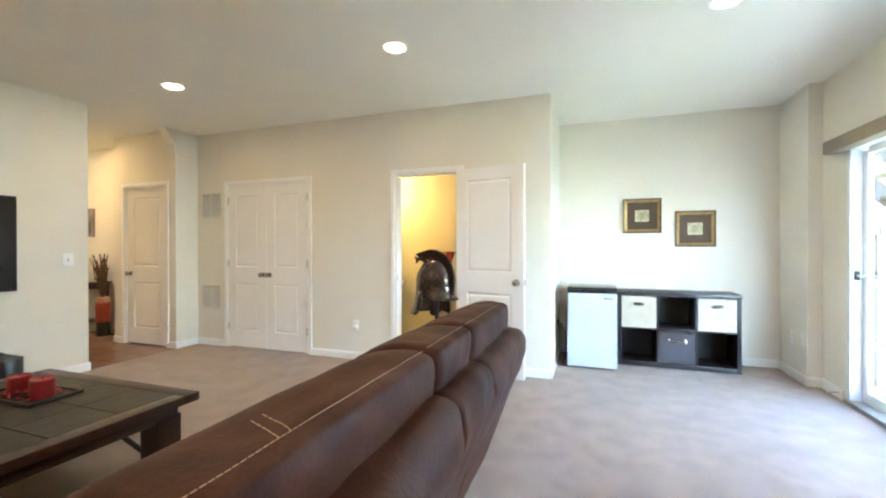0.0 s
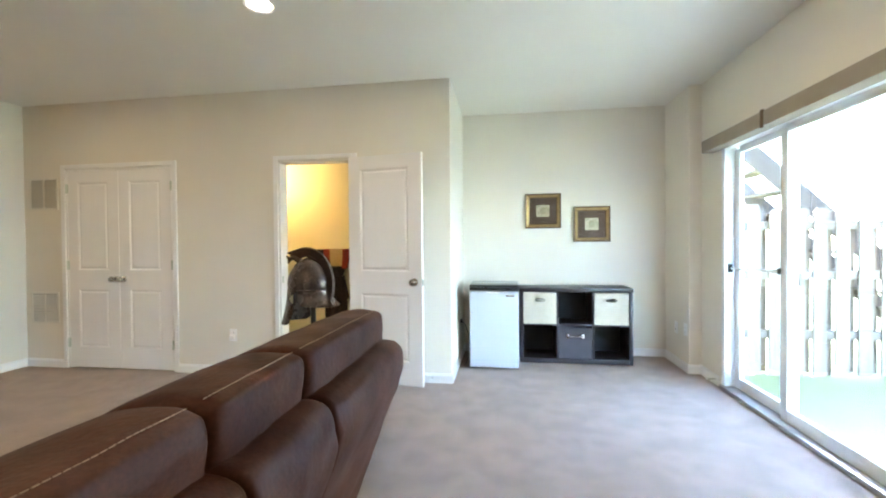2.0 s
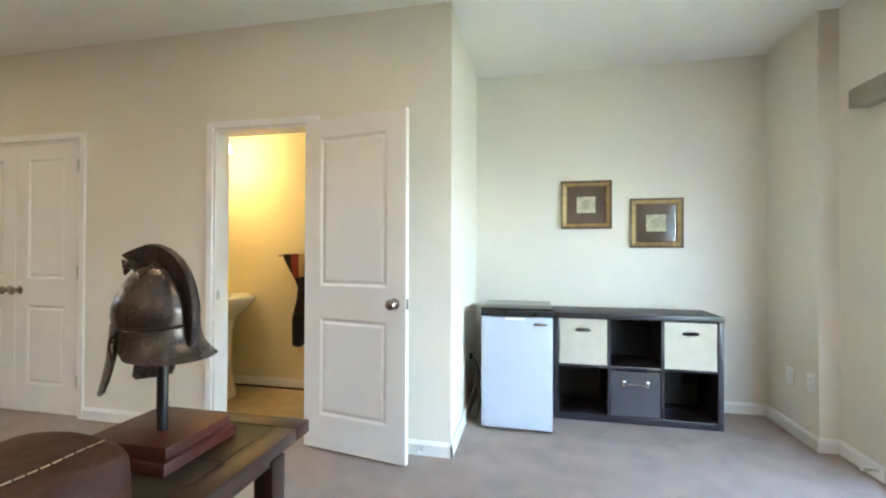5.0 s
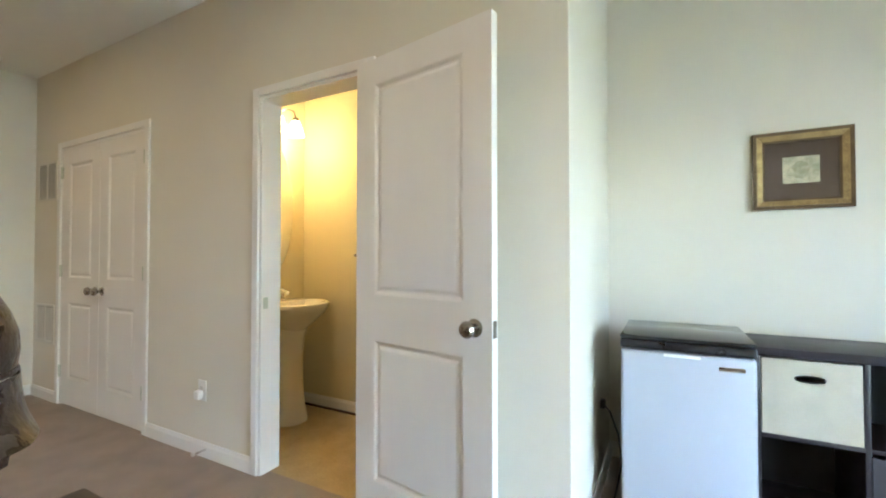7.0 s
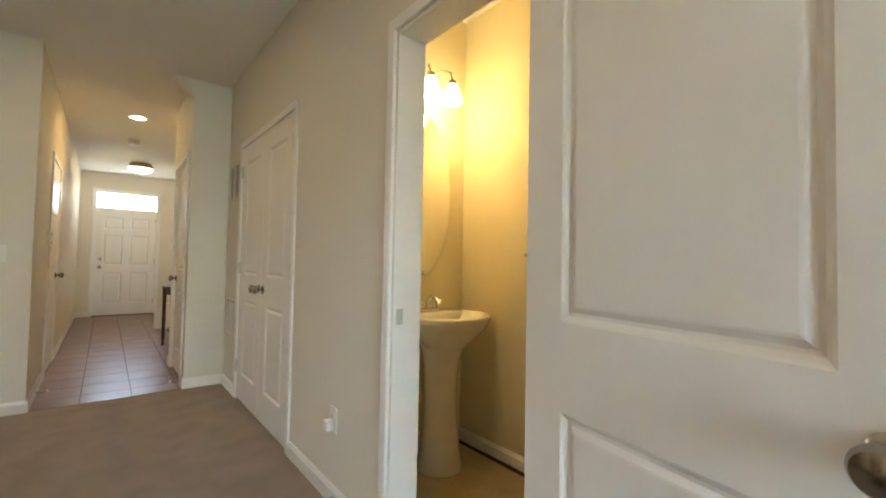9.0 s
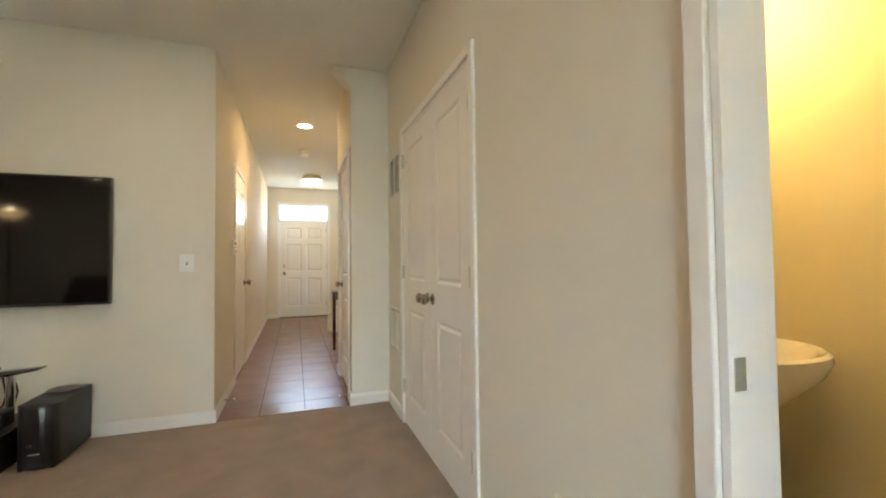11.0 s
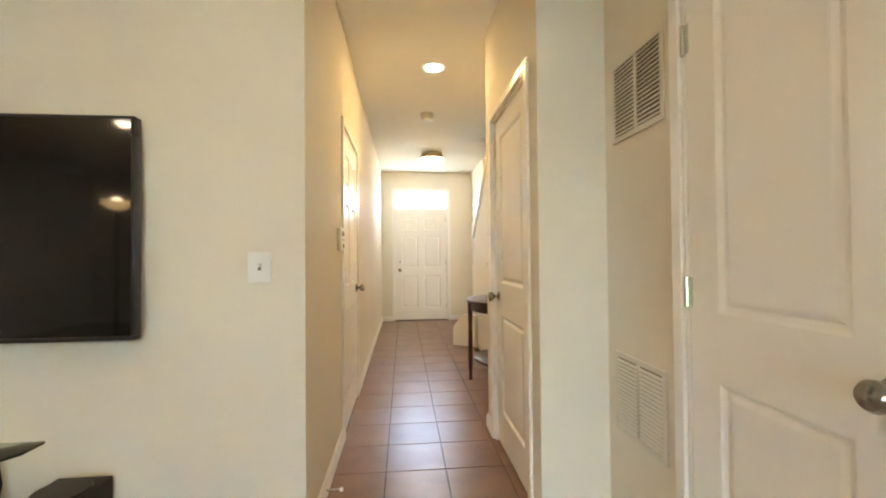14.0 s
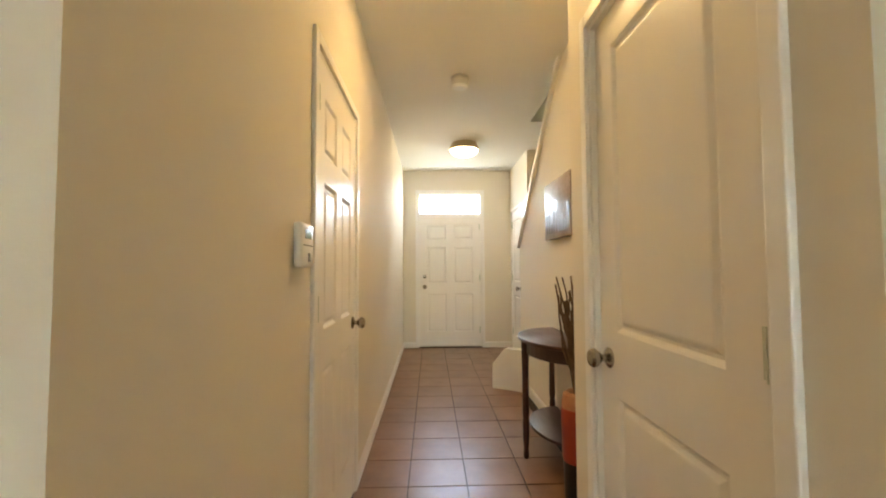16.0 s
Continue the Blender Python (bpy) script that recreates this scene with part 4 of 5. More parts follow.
for i in (1, 2):
    x = SX0 + 0.036 + pitch * i - 0.018
    part("divider", box(x, x + 0.018, SF + 0.004, SB - 0.012, 0.05, SH - 0.038, 0.001), ESPRESSO, sh)
for i in range(3):
    x = SX0 + 0.036 + pitch * i
    part("cube_shelf_board", box(x, x + pitch - 0.018, SF + 0.004, SB - 0.012, 0.385, 0.403, 0.001), ESPRESSO, sh)
part("back_board", box(SX0 + 0.03, SX1 - 0.03, SB - 0.012, SB - 0.006, 0.01, SH - 0.03), BACKPANEL, sh, "black hardboard back")


def bin_box(i, row, material, label, steel):
    x0 = SX0 + 0.036 + pitch * i + 0.004
    x1 = x0 + pitch - 0.018 - 0.008
    z0 = 0.051 if row == 0 else 0.404
    z1 = z0 + (0.315 if row == 0 else 0.322)
    b = thing("storage_bin", ((x0 + x1) / 2, 5.22, z0), label, "storage bin", "bins in the cube shelf")
    cx, cz = (x0 + x1) / 2, z1 - 0.075
    if steel:
        bm = box(x0, x1, SF + 0.012, SF + 0.018, z0, z1, 0.002)
    else:
        outer = [(x0, z0), (x1, z0), (x1, z1), (x0, z1)]
        slot = [(cx - 0.047, cz - 0.012), (cx + 0.047, cz - 0.012), (cx + 0.047, cz + 0.012), (cx - 0.047, cz + 0.012)]
        bm = loft([[(u, y, w) for u, w in edge] for edge, y in ((outer, SF + 0.010), (outer, SF + 0.004), (slot, SF + 0.004), (slot, SF + 0.010))], False, closed=True)
    part("front_panel", bm, material, b, soft=False)
    d0 = SF + (0.018 if steel else 0.010)
    bm = box(x0, x0 + 0.006, d0, SB - 0.03, z0, z1)
    box(x1 - 0.006, x1, d0, SB - 0.03, z0, z1, bm=bm)
    box(x0 + 0.006, x1 - 0.006, d0, SB - 0.03, z0, z0 + 0.006, bm=bm)
    box(x0 + 0.006, x1 - 0.006, SB - 0.036, SB - 0.03, z0 + 0.006, z1, bm=bm)
    part("bin_body", bm, material, b, soft=False)
    if steel:
        z = z1 - 0.085
        bm = sweep([(cx - 0.075, SF + 0.010, z), (cx - 0.06, SF - 0.012, z), (cx + 0.06, SF - 0.012, z), (cx + 0.075, SF + 0.010, z)], 0.006, 8)
        for s in (-1, 1):
            box(cx + s * 0.075 - 0.014, cx + s * 0.075 + 0.014, SF + 0.005, SF + 0.0125, z - 0.022, z + 0.022, 0.002, bm=bm)
        part("bin_handle", bm, CHROME, b, "chrome pull handle")
    else:
        rim = [(cx + 0.050 * math.cos(a) * 1.0, SF + 0.003, cz + 0.0135 * math.sin(a)) for a in [2 * math.pi * k / 24 for k in range(25)]]
        part("handle_grommet", sweep(rim, 0.0028, 6), BLACKPL, b, "black handle grommet")


bin_box(0, 1, CREAM, "cream canvas storage bin with a cut-out handle", False)
bin_box(2, 1, CREAM, "cream canvas storage bin with a cut-out handle", False)
bin_box(1, 0, GREYBIN, "dark grey leatherette storage bin with a chrome handle", True)


# ---- pictures ----
def picture(x0, x1, z0, z1, label):
    p = thing("framed_picture", ((x0 + x1) / 2, 5.45, (z0 + z1) / 2), label, "picture", "gilt pictures in the niche")
    yb = 5.448

    def ring(inset0, inset1, ya, yb_, material, nm):
        o0, o1, o2, o3 = x0 + inset0, x1 - inset0, z0 + inset0, z1 - inset0
        i0, i1, i2, i3 = x0 + inset1, x1 - inset1, z0 + inset1, z1 - inset1
        outer = [(o0, o2), (o1, o2), (o1, o3), (o0, o3)]
        inn_ = [(i0, i2), (i1, i2), (i1, i3), (i0, i3)]
        rings_ = [[(u, yb, v) for u, v in outer], [(u, ya, v) for u, v in outer], [(u, yb_, v) for u, v in inn_], [(u, yb, v) for u, v in inn_]]
        part(nm, loft(rings_, closed=True, cap=False), material, p, soft=False)
    ring(0.0, 0.016, 5.420, 5.424, GOLDDK, "outer_moulding")
    ring(0.0165, 0.042, 5.422, 5.432, GOLD, "gilt_moulding")
    ring(0.0425, 0.052, 5.430, 5.434, GOLDDK, "inner_slip")
    part("mat_board", box(x0 + 0.05, x1 - 0.05, 5.440, 5.444, z0 + 0.05, z1 - 0.05), MATBOARD, p, soft=False)
    cx, cz = (x0 + x1) / 2, (z0 + z1) / 2
    part("print_mount", box(cx - 0.072, cx + 0.072, 5.4375, 5.4395, cz - 0.066, cz + 0.066), PAPER, p, "aged cream print", soft=False)
    bm = lathe([(0.001, 0), (0.034, 0.0), (0.034, 0.001), (0.001, 0.001)], n=9, sy=1.35)
    for v in bm.verts:
        v.co = Vector((cx + v.co.x * (1 + 0.3 * math.sin(v.co.y * 90)), 5.4370 - v.co.z * 0.2, cz + v.co.y))
    part("print_motif", bm, mat("faded_ink", (0.33, 0.33, 0.22), 0.8, second=(0.5, 0.47, 0.36), scale=60, amount=0.3), p, "faded ink motif", soft=False)
    g = part("pane", box(x0 + 0.045, x1 - 0.045, 5.4340, 5.4355, z0 + 0.045, z1 - 0.045), PICGLASS, p, soft=False)
    g.visible_shadow = False


picture(0.209, 0.600, 1.402, 1.789, "small botanical print in a gilt frame with brown mat")
picture(0.735, 1.121, 1.248, 1.637, "small print in a gilt frame reflecting the garden")


# ---- wall fittings ----
def vent(x0, x1, z0, z1, nslat):
    v = thing("return_vent", ((x0 + x1) / 2, N, (z0 + z1) / 2), "painted metal return air vent with two columns of slats", "air vent", "vents by the closet")
    bm = bmesh.new()
    y0_, y1_ = N - 0.008, N - 0.0005
    c = (x0 + x1) / 2
    for a in ((x0, x1, z0, z0 + 0.022), (x0, x1, z1 - 0.022, z1), (x0, x0 + 0.022, z0 + 0.022, z1 - 0.022), (x1 - 0.022, x1, z0 + 0.022, z1 - 0.022),
              (c - 0.008, c + 0.008, z0 + 0.022, z1 - 0.022)):
        box(a[0], a[1], y0_, y1_, a[2], a[3], 0.0015, 1, bm=bm)
    part("vent_frame", bm, VENTM, v)
    # grey sheet stands in for the shade behind the slats
    part("backing", box(x0 + 0.02, x1 - 0.02, N - 0.003, N - 0.0008, z0 + 0.02, z1 - 0.02), VENTDK, v)
    first = None
    step = (z1 - z0 - 0.05) / nslat
    for col in ((x0 + 0.022, c - 0.008), (c + 0.008, x1 - 0.022)):
        for i in range(nslat):
            z = z0 + 0.027 + step * i
            bm = loft([[(e, N - 0.0095, z), (e, N - 0.0032, z + step * 0.62), (e, N - 0.0028, z + step * 0.54), (e, N - 0.0088, z - step * 0.08)] for e in col])
            part("slat", bm, VENTM, v, soft=False)


vent(-4.895, -4.545, 1.625, 1.950, 17)
vent(-4.900, -4.560, 0.455, 0.775, 17)


def plate(name, center, normal, label, category, w=0.075, h=0.118, toggles=(0.0,), outlet=False):
    t = thing(name, center, label, category)
    c = Vector(center)
    n = Vector(normal)
    side = Vector((0, 0, 1)).cross(n)

    def slab_(nm, u0, u1, v0, v1, d0, d1, material, bev=0.002):
        bm = box(u0, u1, v0, v1, d0, d1, bev)
        for v in bm.verts:
            v.co = c + side * v.co.x + Vector((0, 0, 1)) * v.co.y + n * v.co.z
        part(nm, bm, material, t)
    slab_("face_plate", -w / 2, w / 2, -h / 2, h / 2, 0.0005, 0.006, SWITCH)
    for u in toggles:
        if outlet:
            for v in (-0.02, 0.02):
                slab_("socket", u - 0.016, u + 0.016, v - 0.014, v + 0.014, 0.006, 0.0075, TRIM, 0.0005)
                for du in (-0.006, 0.006):
                    slab_("slot", u + du - 0.001, u + du + 0.001, v - 0.004, v + 0.005, 0.0075, 0.0079, SATINBL, 0)
        else:
            slab_("toggle_slot", u - 0.006, u + 0.006, -0.013, 0.013, 0.006, 0.0065, VENTDK, 0)
            slab_("toggle", u - 0.004, u + 0.004, 0.0, 0.011, 0.0065, 0.016, TRIM, 0.001)


plate("light_switch", (W, 2.87, 1.132), (1, 0, 0), "white toggle light switch beside the hallway", "light switch", 0.09, 0.122)
plate("wall_outlet", (-2.603, N, 0.38), (0, -1, 0), "white duplex wall outlet", "outlet", outlet=True)
plate("niche_outlet", (1.69, 5.15, 0.38), (-1, 0, 0), "white duplex outlet in the niche corner", "outlet", outlet=True)
plate("niche_outlet", (1.69, 4.93, 0.40), (-1, 0, 0), "white duplex outlet in the niche corner", "outlet", outlet=True)
nl = thing("night_light", (-2.603, N - 0.02, 0.36), "small white plug-in night light in the outlet", "night light")
part("plug_body", box(-2.625, -2.581, N - 0.045, N - 0.0085, 0.335, 0.385, 0.008), SWITCH, nl)

th = thing("thermostat", (-5.83, HL, 1.28), "white programmable wall thermostat with a small display", "thermostat")
part("housing", box(-5.885, -5.755, HL + 0.0005, HL + 0.028, 1.205, 1.345, 0.010, 3), SWITCH, th)
part("display", box(-5.855, -5.785, HL + 0.027, HL + 0.0292, 1.295, 1.325, 0.001), mat("lcd_grey", (0.22, 0.25, 0.20), 0.25), th, "grey-green display")
part("cover_line", box(-5.87, -5.77, HL + 0.0275, HL + 0.0288, 1.272, 1.276), VENTDK, th)
part("slider", box(-5.835, -5.82, HL + 0.0275, HL + 0.032, 1.222, 1.25, 0.001), VENTDK, th)


def doorstop(x, y, n):
    d_ = thing("door_stop", (x, y, 0.05), "white-tipped spring door stop on the base moulding", "door stop", "door stops")
    v = Vector(n)
    a = Vector((x, y, 0.05))
    part("spring", sweep([a, a + v * 0.065], 0.006, 10), CHROME, d_)
    part("rubber_tip", sweep([a + v * 0.065, a + v * 0.08], 0.009, 10), SWITCH, d_)


doorstop(-2.55, N - 0.014, (0, -1, 0))
doorstop(-0.66, N - 0.014, (0, -1, 0))
doorstop(E - 0.014, 4.56, (-1, 0, 0))
doorstop(-5.30, HL + 0.014, (0, 1, 0))
doorstop(-5.06, HR - 0.014, (0, -1, 0))


# ---- ceiling fittings ----
def downlight(x, y):
    d_ = thing("recessed_light", (x, y, CEIL), "lit recessed ceiling light with a white trim ring", "recessed light", "recessed lights")
    part("trim_ring", lathe([(0.070, -0.003), (0.088, -0.008), (0.096, -0.003), (0.096, -0.0004), (0.070, -0.0004)], (x, y, CEIL), 28, cap=False), TRIM, d_)
    part("diffuser", lathe([(0.001, -0.004), (0.060, -0.004), (0.0695, -0.001), (0.001, -0.001)], (x, y, CEIL), 24), BULB, d_, "glowing diffuser")


for x, y in DOWNLIGHTS + [(-6.60, 3.69)]:
    downlight(x, y)
dome = thing("dome_light", (-9.46, 3.87, CEIL), "lit frosted-glass dome ceiling light in the foyer", "ceiling light")
part("fitting", lathe([(0.001, -0.001), (0.150, -0.001), (0.158, -0.03), (0.182, -0.066), (0.188, -0.078), (0.182, -0.088), (0.168, -0.086), (0.150, -0.045), (0.001, -0.04)],
                      (-9.46, 3.87, CEIL), 36), mat("pale_brass", (0.66, 0.54, 0.32), 0.35, metal=0.35, vary=0.05, scale=12), dome, "pale brass pan and rim")
part("dome_glass", lathe([(0.167, -0.087), (0.158, -0.11), (0.125, -0.138), (0.07, -0.155), (0.001, -0.16)], (-9.46, 3.87, CEIL), 32), DOMEG, dome, "glowing frosted dome").visible_shadow = False
part("finial", lathe([(0.001, -0.160), (0.011, -0.160), (0.012, -0.168), (0.005, -0.176), (0.001, -0.177)], (-9.46, 3.87, CEIL), 12), GOLDDK, dome)
SDX, SDY = -7.72, 3.70
sd = thing("smoke_detector", (SDX, SDY, CEIL), "white round smoke detector on the hallway ceiling", "smoke detector")
# greyer side and whiter cap: shade and light put into the colours
part("housing", lathe([(0.001, -0.0005), (0.072, -0.0005), (0.072, -0.012), (0.064, -0.016), (0.062, -0.052), (0.058, -0.062), (0.001, -0.062)], (SDX, SDY, CEIL), 28), VENTM, sd)
part("sensor_cap", lathe([(0.001, -0.0625), (0.060, -0.0625), (0.061, -0.072), (0.050, -0.083), (0.001, -0.085)], (SDX, SDY, CEIL), 28), SWITCH, sd, "sensor cap with its lit underside put into a brighter white")

# ---- bathroom ----
sink = thing("pedestal_sink", (-2.55, 4.93, 0), "white ceramic pedestal sink with a chrome tap", "sink")
CX, CY = -2.535, 4.935
prof = [(0.06, 0.62), (0.10, 0.66), (0.17, 0.72), (0.222, 0.775), (0.240, 0.815), (0.236, 0.835), (0.222, 0.842), (0.205, 0.836), (0.18, 0.80), (0.13, 0.755), (0.05, 0.74), (0.001, 0.738)]
part("basin", lathe(prof, (CX, CY, 0), 36, 0.93, 1.10), CERAMIC, sink)
part("back_ledge", box(-2.769, -2.62, CY - 0.23, CY + 0.23, 0.775, 0.843, 0.02, 3), CERAMIC, sink)
part("pedestal", lathe([(0.001, 0.0), (0.128, 0.0), (0.126, 0.03), (0.110, 0.10), (0.094, 0.28), (0.092, 0.48), (0.105, 0.60), (0.135, 0.69), (0.001, 0.70)], (CX - 0.04, CY, 0), 28, 1.0, 1.0),
     CERAMIC, sink)
part("faucet_base", box(-2.735, -2.69, CY - 0.07, CY + 0.07, 0.844, 0.862, 0.008, 3), CHROME, sink)
bm = sweep([(-2.712, CY, 0.86), (-2.708, CY, 0.905), (-2.68, CY, 0.928), (-2.635, CY, 0.922), (-2.60, CY, 0.898)], 0.011, 12, radii=[0.016, 0.014, 0.012, 0.011, 0.010])
part("spout", bm, CHROME, sink, "chrome spout")
for s in (-1, 1):
    bm = lathe([(0.016, 0.86), (0.014, 0.885), (0.010, 0.895), (0.001, 0.897)], (-2.712, CY + s * 0.052, 0), 14)
    join(bm, sweep([(-2.712, CY + s * 0.052, 0.892), (-2.70, CY + s * 0.095, 0.905)], 0.005, 8))
    part("tap_handle", bm, CHROME, sink, "chrome tap handle")
mir = thing("oval_mirror", (-2.77, 4.93, 1.53), "frameless oval wall mirror hanging over the sink", "mirror")
bm = lathe([(0.001, 0.006), (0.93, 0.006), (1.0, 0.002), (1.0, 0.0), (0.001, 0.0)], n=48)
for v in bm.verts:
    v.co = Vector((-2.7685 + v.co.z, 4.93 + v.co.x * 0.205, 1.53 + v.co.y * 0.485))
part("mirror_glass", bm, MIRROR, mir)
for z in (1.06, 2.0):
    part("mirror_clip", box(-2.7685, -2.757, 4.92, 4.94, z - 0.012, z + 0.012, 0.003), CHROME, mir)
sc = thing("vanity_sconce", (-2.77, 4.92, 2.2), "two-light vanity sconce with lit bell-shaped glass shades", "sconce")
bm = lathe([(0.001, 0.0), (0.055, 0.0), (0.05, 0.014), (0.02, 0.022), (0.001, 0.023)], n=20)
for v in bm.verts:
    v.co = Vector((-2.7695 + v.co.z, 4.92 + v.co.x, 2.19 + v.co.y * 1.3))
part("back_plate", bm, NICKEL, sc, "nickel back plate")
for yy in (4.84, 5.0):
    bm = sweep([(-2.75, 4.92, 2.20), (-2.72, 4.92 + (yy - 4.92) * 0.3, 2.235), (-2.67, 4.92 + (yy - 4.92) * 0.7, 2.265), (-2.62, yy, 2.245), (-2.60, yy, 2.19)], 0.006, 8)
    part("arm", bm, NICKEL, sc, "curved nickel arm")
    part("socket_cap", lathe([(0.001, 2.195), (0.022, 2.19), (0.026, 2.165), (0.001, 2.163)], (-2.60, yy, 0), 16), NICKEL, sc)
    part("shade", lathe([(0.024, 2.168), (0.034, 2.15), (0.046, 2.11), (0.058, 2.075), (0.064, 2.06), (0.061, 2.06), (0.043, 2.11), (0.030, 2.15), (0.020, 2.166)], (-2.60, yy, 0), 22, cap=False),
         SHADEG, sc, "glowing frosted bell shade").visible_shadow = False
can = thing("waste_bin", (-2.52, 4.66, 0), "small white plastic waste bin beside the sink pedestal", "waste bin")
part("bin_shell", lathe([(0.001, 0.012), (0.085, 0.012), (0.105, 0.262), (0.102, 0.262), (0.082, 0.022), (0.001, 0.022)], (-2.53, 4.63, 0), 24), SWITCH, can)
part("bin_rim", lathe([(0.104, 0.255), (0.109, 0.259), (0.108, 0.268), (0.102, 0.268)], (-2.53, 4.63, 0), 24, cap=False), SWITCH, can)
part("bin_base", lathe([(0.001, 0.0), (0.086, 0.0), (0.088, 0.0115), (0.001, 0.0115)], (-2.53, 4.63, 0), 24), SATINBL, can, "dark base ring")
bar_ = thing("towel_bar", (-1.9, 5.2, 1.175), "brushed metal towel bar on the bathroom wall", "towel bar")
part("rail", sweep([(-2.205, 5.195, 1.175), (-1.60, 5.195, 1.175)], 0.008, 10), NICKEL, bar_)
for x in (-2.19, -1.615):
    part("bar_post", sweep([(x, 5.249, 1.175), (x, 5.195, 1.175)], 0.010, 10), NICKEL, bar_)


def drape(cols, rows, fn, thick=0.012):
    """A hanging cloth: fn(u, v) gives its point; folded over to a thickness."""
    bm = bmesh.new()
    f = [[Vector(fn(i / cols, j / rows)) for i in range(cols + 1)] for j in range(rows + 1)]
    front_ = [[bm.verts.new(p) for p in r] for r in f]
    back_ = [[bm.verts.new(p + Vector((0, thick, 0))) for p in r] for r in f]
    for g_ in (front_, back_):
        for j in range(rows):
            for i in range(cols):
                bm.faces.new((g_[j][i], g_[j][i + 1], g_[j + 1][i + 1], g_[j + 1][i]))
    for j in range(rows):
        for i in (0, cols):
            bm.faces.new((front_[j][i], front_[j + 1][i], back_[j + 1][i], back_[j][i]))
    for i in range(cols):
        for j in (0, rows):
            bm.faces.new((front_[j][i], front_[j][i + 1], back_[j][i + 1], back_[j][i]))
    return bm


tw = thing("tied_towels", (-1.95, 5.19, 1.18), "dark brown, rust and sand towels tied on the bar", "towels")
TX0, TX1, WA = -2.145, -1.735, 0.88


def bath_towel(u, v):
    z = 1.188 - v * 0.77
    pinch = 1.0 if z > 1.15 else (1 - 0.60 * min(1, (1.15 - z) / 0.25) if z > WA else 0.40 + 0.26 * min(1, (WA - z) / 0.25))
    c = -1.895
    x = c + (TX0 + (TX1 - TX0) * u - c) * pinch
    y = 5.176 - 0.012 * math.sin(u * 19) * (0.3 + v) - 0.02 * math.exp(-((z - WA) / 0.05) ** 2)
    return (x, y, z - (0.035 * math.sin(u * 7) if v > 0.9 else 0))


part("bath_towel", drape(36, 26, bath_towel), TOWELD, tw, "dark brown bath towel")


def hand_towel(x0, x1, z1, y, phase):
    def fn(u, v):
        z = 1.192 - v * (1.192 - z1)
        k = 1 - 0.40 * max(0, (1.12 - z) / 0.3) ** 1.2
        return (-1.90 + (x0 + (x1 - x0) * u + 1.90) * k, y - 0.006 * math.sin(u * 9 + phase) * v, z)
    return fn


part("rust_towel", drape(10, 12, hand_towel(-2.06, -1.985, 0.985, 5.155, 0)), TOWELR, tw, "rust red towel edge")
part("rust_towel", drape(10, 12, hand_towel(-1.835, -1.755, 0.97, 5.155, 2)), TOWELR, tw, "rust red towel edge")
part("hand_towel", drape(14, 12, hand_towel(-1.985, -1.835, 0.995, 5.150, 1)), TOWELC, tw, "sand-coloured hand towel")


def lower_fold(u, v):
    z = WA + 0.005 - v * 0.22
    w_ = 0.075 + 0.05 * v
    return (-1.89 - w_ + 2.1 * w_ * u, 5.146 - 0.012 * math.sin(u * 14), z - 0.03 * u * v)


part("front_fold", drape(20, 10, lower_fold), TOWELD, tw, "dark brown tied towel fold")
bm = sweep([(-1.985, 5.165, WA), (-1.94, 5.138, WA + 0.004), (-1.895, 5.130, WA), (-1.85, 5.138, WA + 0.003), (-1.81, 5.165, WA)], 0.010, 8)
part("tie", bm, TOWELD, tw, "twisted towel tie")

# ---- television corner ----
tv = thing("television", (-4.91, 1.71, 1.285), "large black flat-screen television mounted on the wall", "television")
TY0, TY1, TZ0, TZ1 = 0.975, 2.448, 0.870, 1.699
bm = bmesh.new()
for a in ((TY0, TY1, TZ0, TZ0 + 0.016), (TY0, TY1, TZ1 - 0.011, TZ1), (TY0, TY0 + 0.011, TZ0 + 0.016, TZ1 - 0.011), (TY1 - 0.011, TY1, TZ0 + 0.016, TZ1 - 0.011)):
    box(-4.915, -4.868, *a, 0.003, bm=bm)
part("bezel", bm, BLACKPL, tv, "glossy black bezel")
part("screen", box(-4.905, -4.871, TY0 + 0.010, TY1 - 0.010, TZ0 + 0.015, TZ1 - 0.010), SCREEN, tv, "dark reflective screen", soft=False)
part("rear_shell", box(-4.935, -4.9155, TY0 + 0.12, TY1 - 0.12, TZ0 + 0.08, TZ1 - 0.10, 0.008), SATINBL, tv)
part("wall_mount", box(-4.9495, -4.9355, 1.45, 1.95, 1.15, 1.45, 0.002), SATINBL, tv)
part("maker_mark", box(-4.868, -4.8672, 1.70, 1.73, TZ0 + 0.004, TZ0 + 0.011), CHROME, tv)
ra = thing("cable_raceway", (W, 1.79, 0.45), "slim white cable raceway running down the wall", "cable raceway")
part("channel", box(W + 0.0005, W + 0.014, 1.775, 1.805, 0.09, 0.90, 0.004), SWITCH, ra)

stand = thing("glass_shelf_stand", (-4.70, 1.55, 0), "glass-topped media stand with chrome supports under the television", "media stand")
outline = [(-4.935, 0.95), (-4.935, 2.10), (-4.84, 2.10), (-4.50, 1.86), (-4.42, 1.72), (-4.42, 1.0), (-4.46, 0.95)]
part("glass_top", prism(outline, "z", 0.482, 0.492, 0.002), SHELFGLASS, stand, "clear greenish glass top").visible_shadow = False
for x, y in ((-4.86, 1.96), (-4.52, 1.72), (-4.86, 1.05), (-4.52, 1.05)):
    part("support", sweep([(x, y, 0.211), (x, y, 0.481)], 0.022, 16), CHROME, stand, "chrome tube support")
cab = thing("low_cabinet", (-4.66, 1.60, 0), "low black media cabinet under the glass shelf", "cabinet")
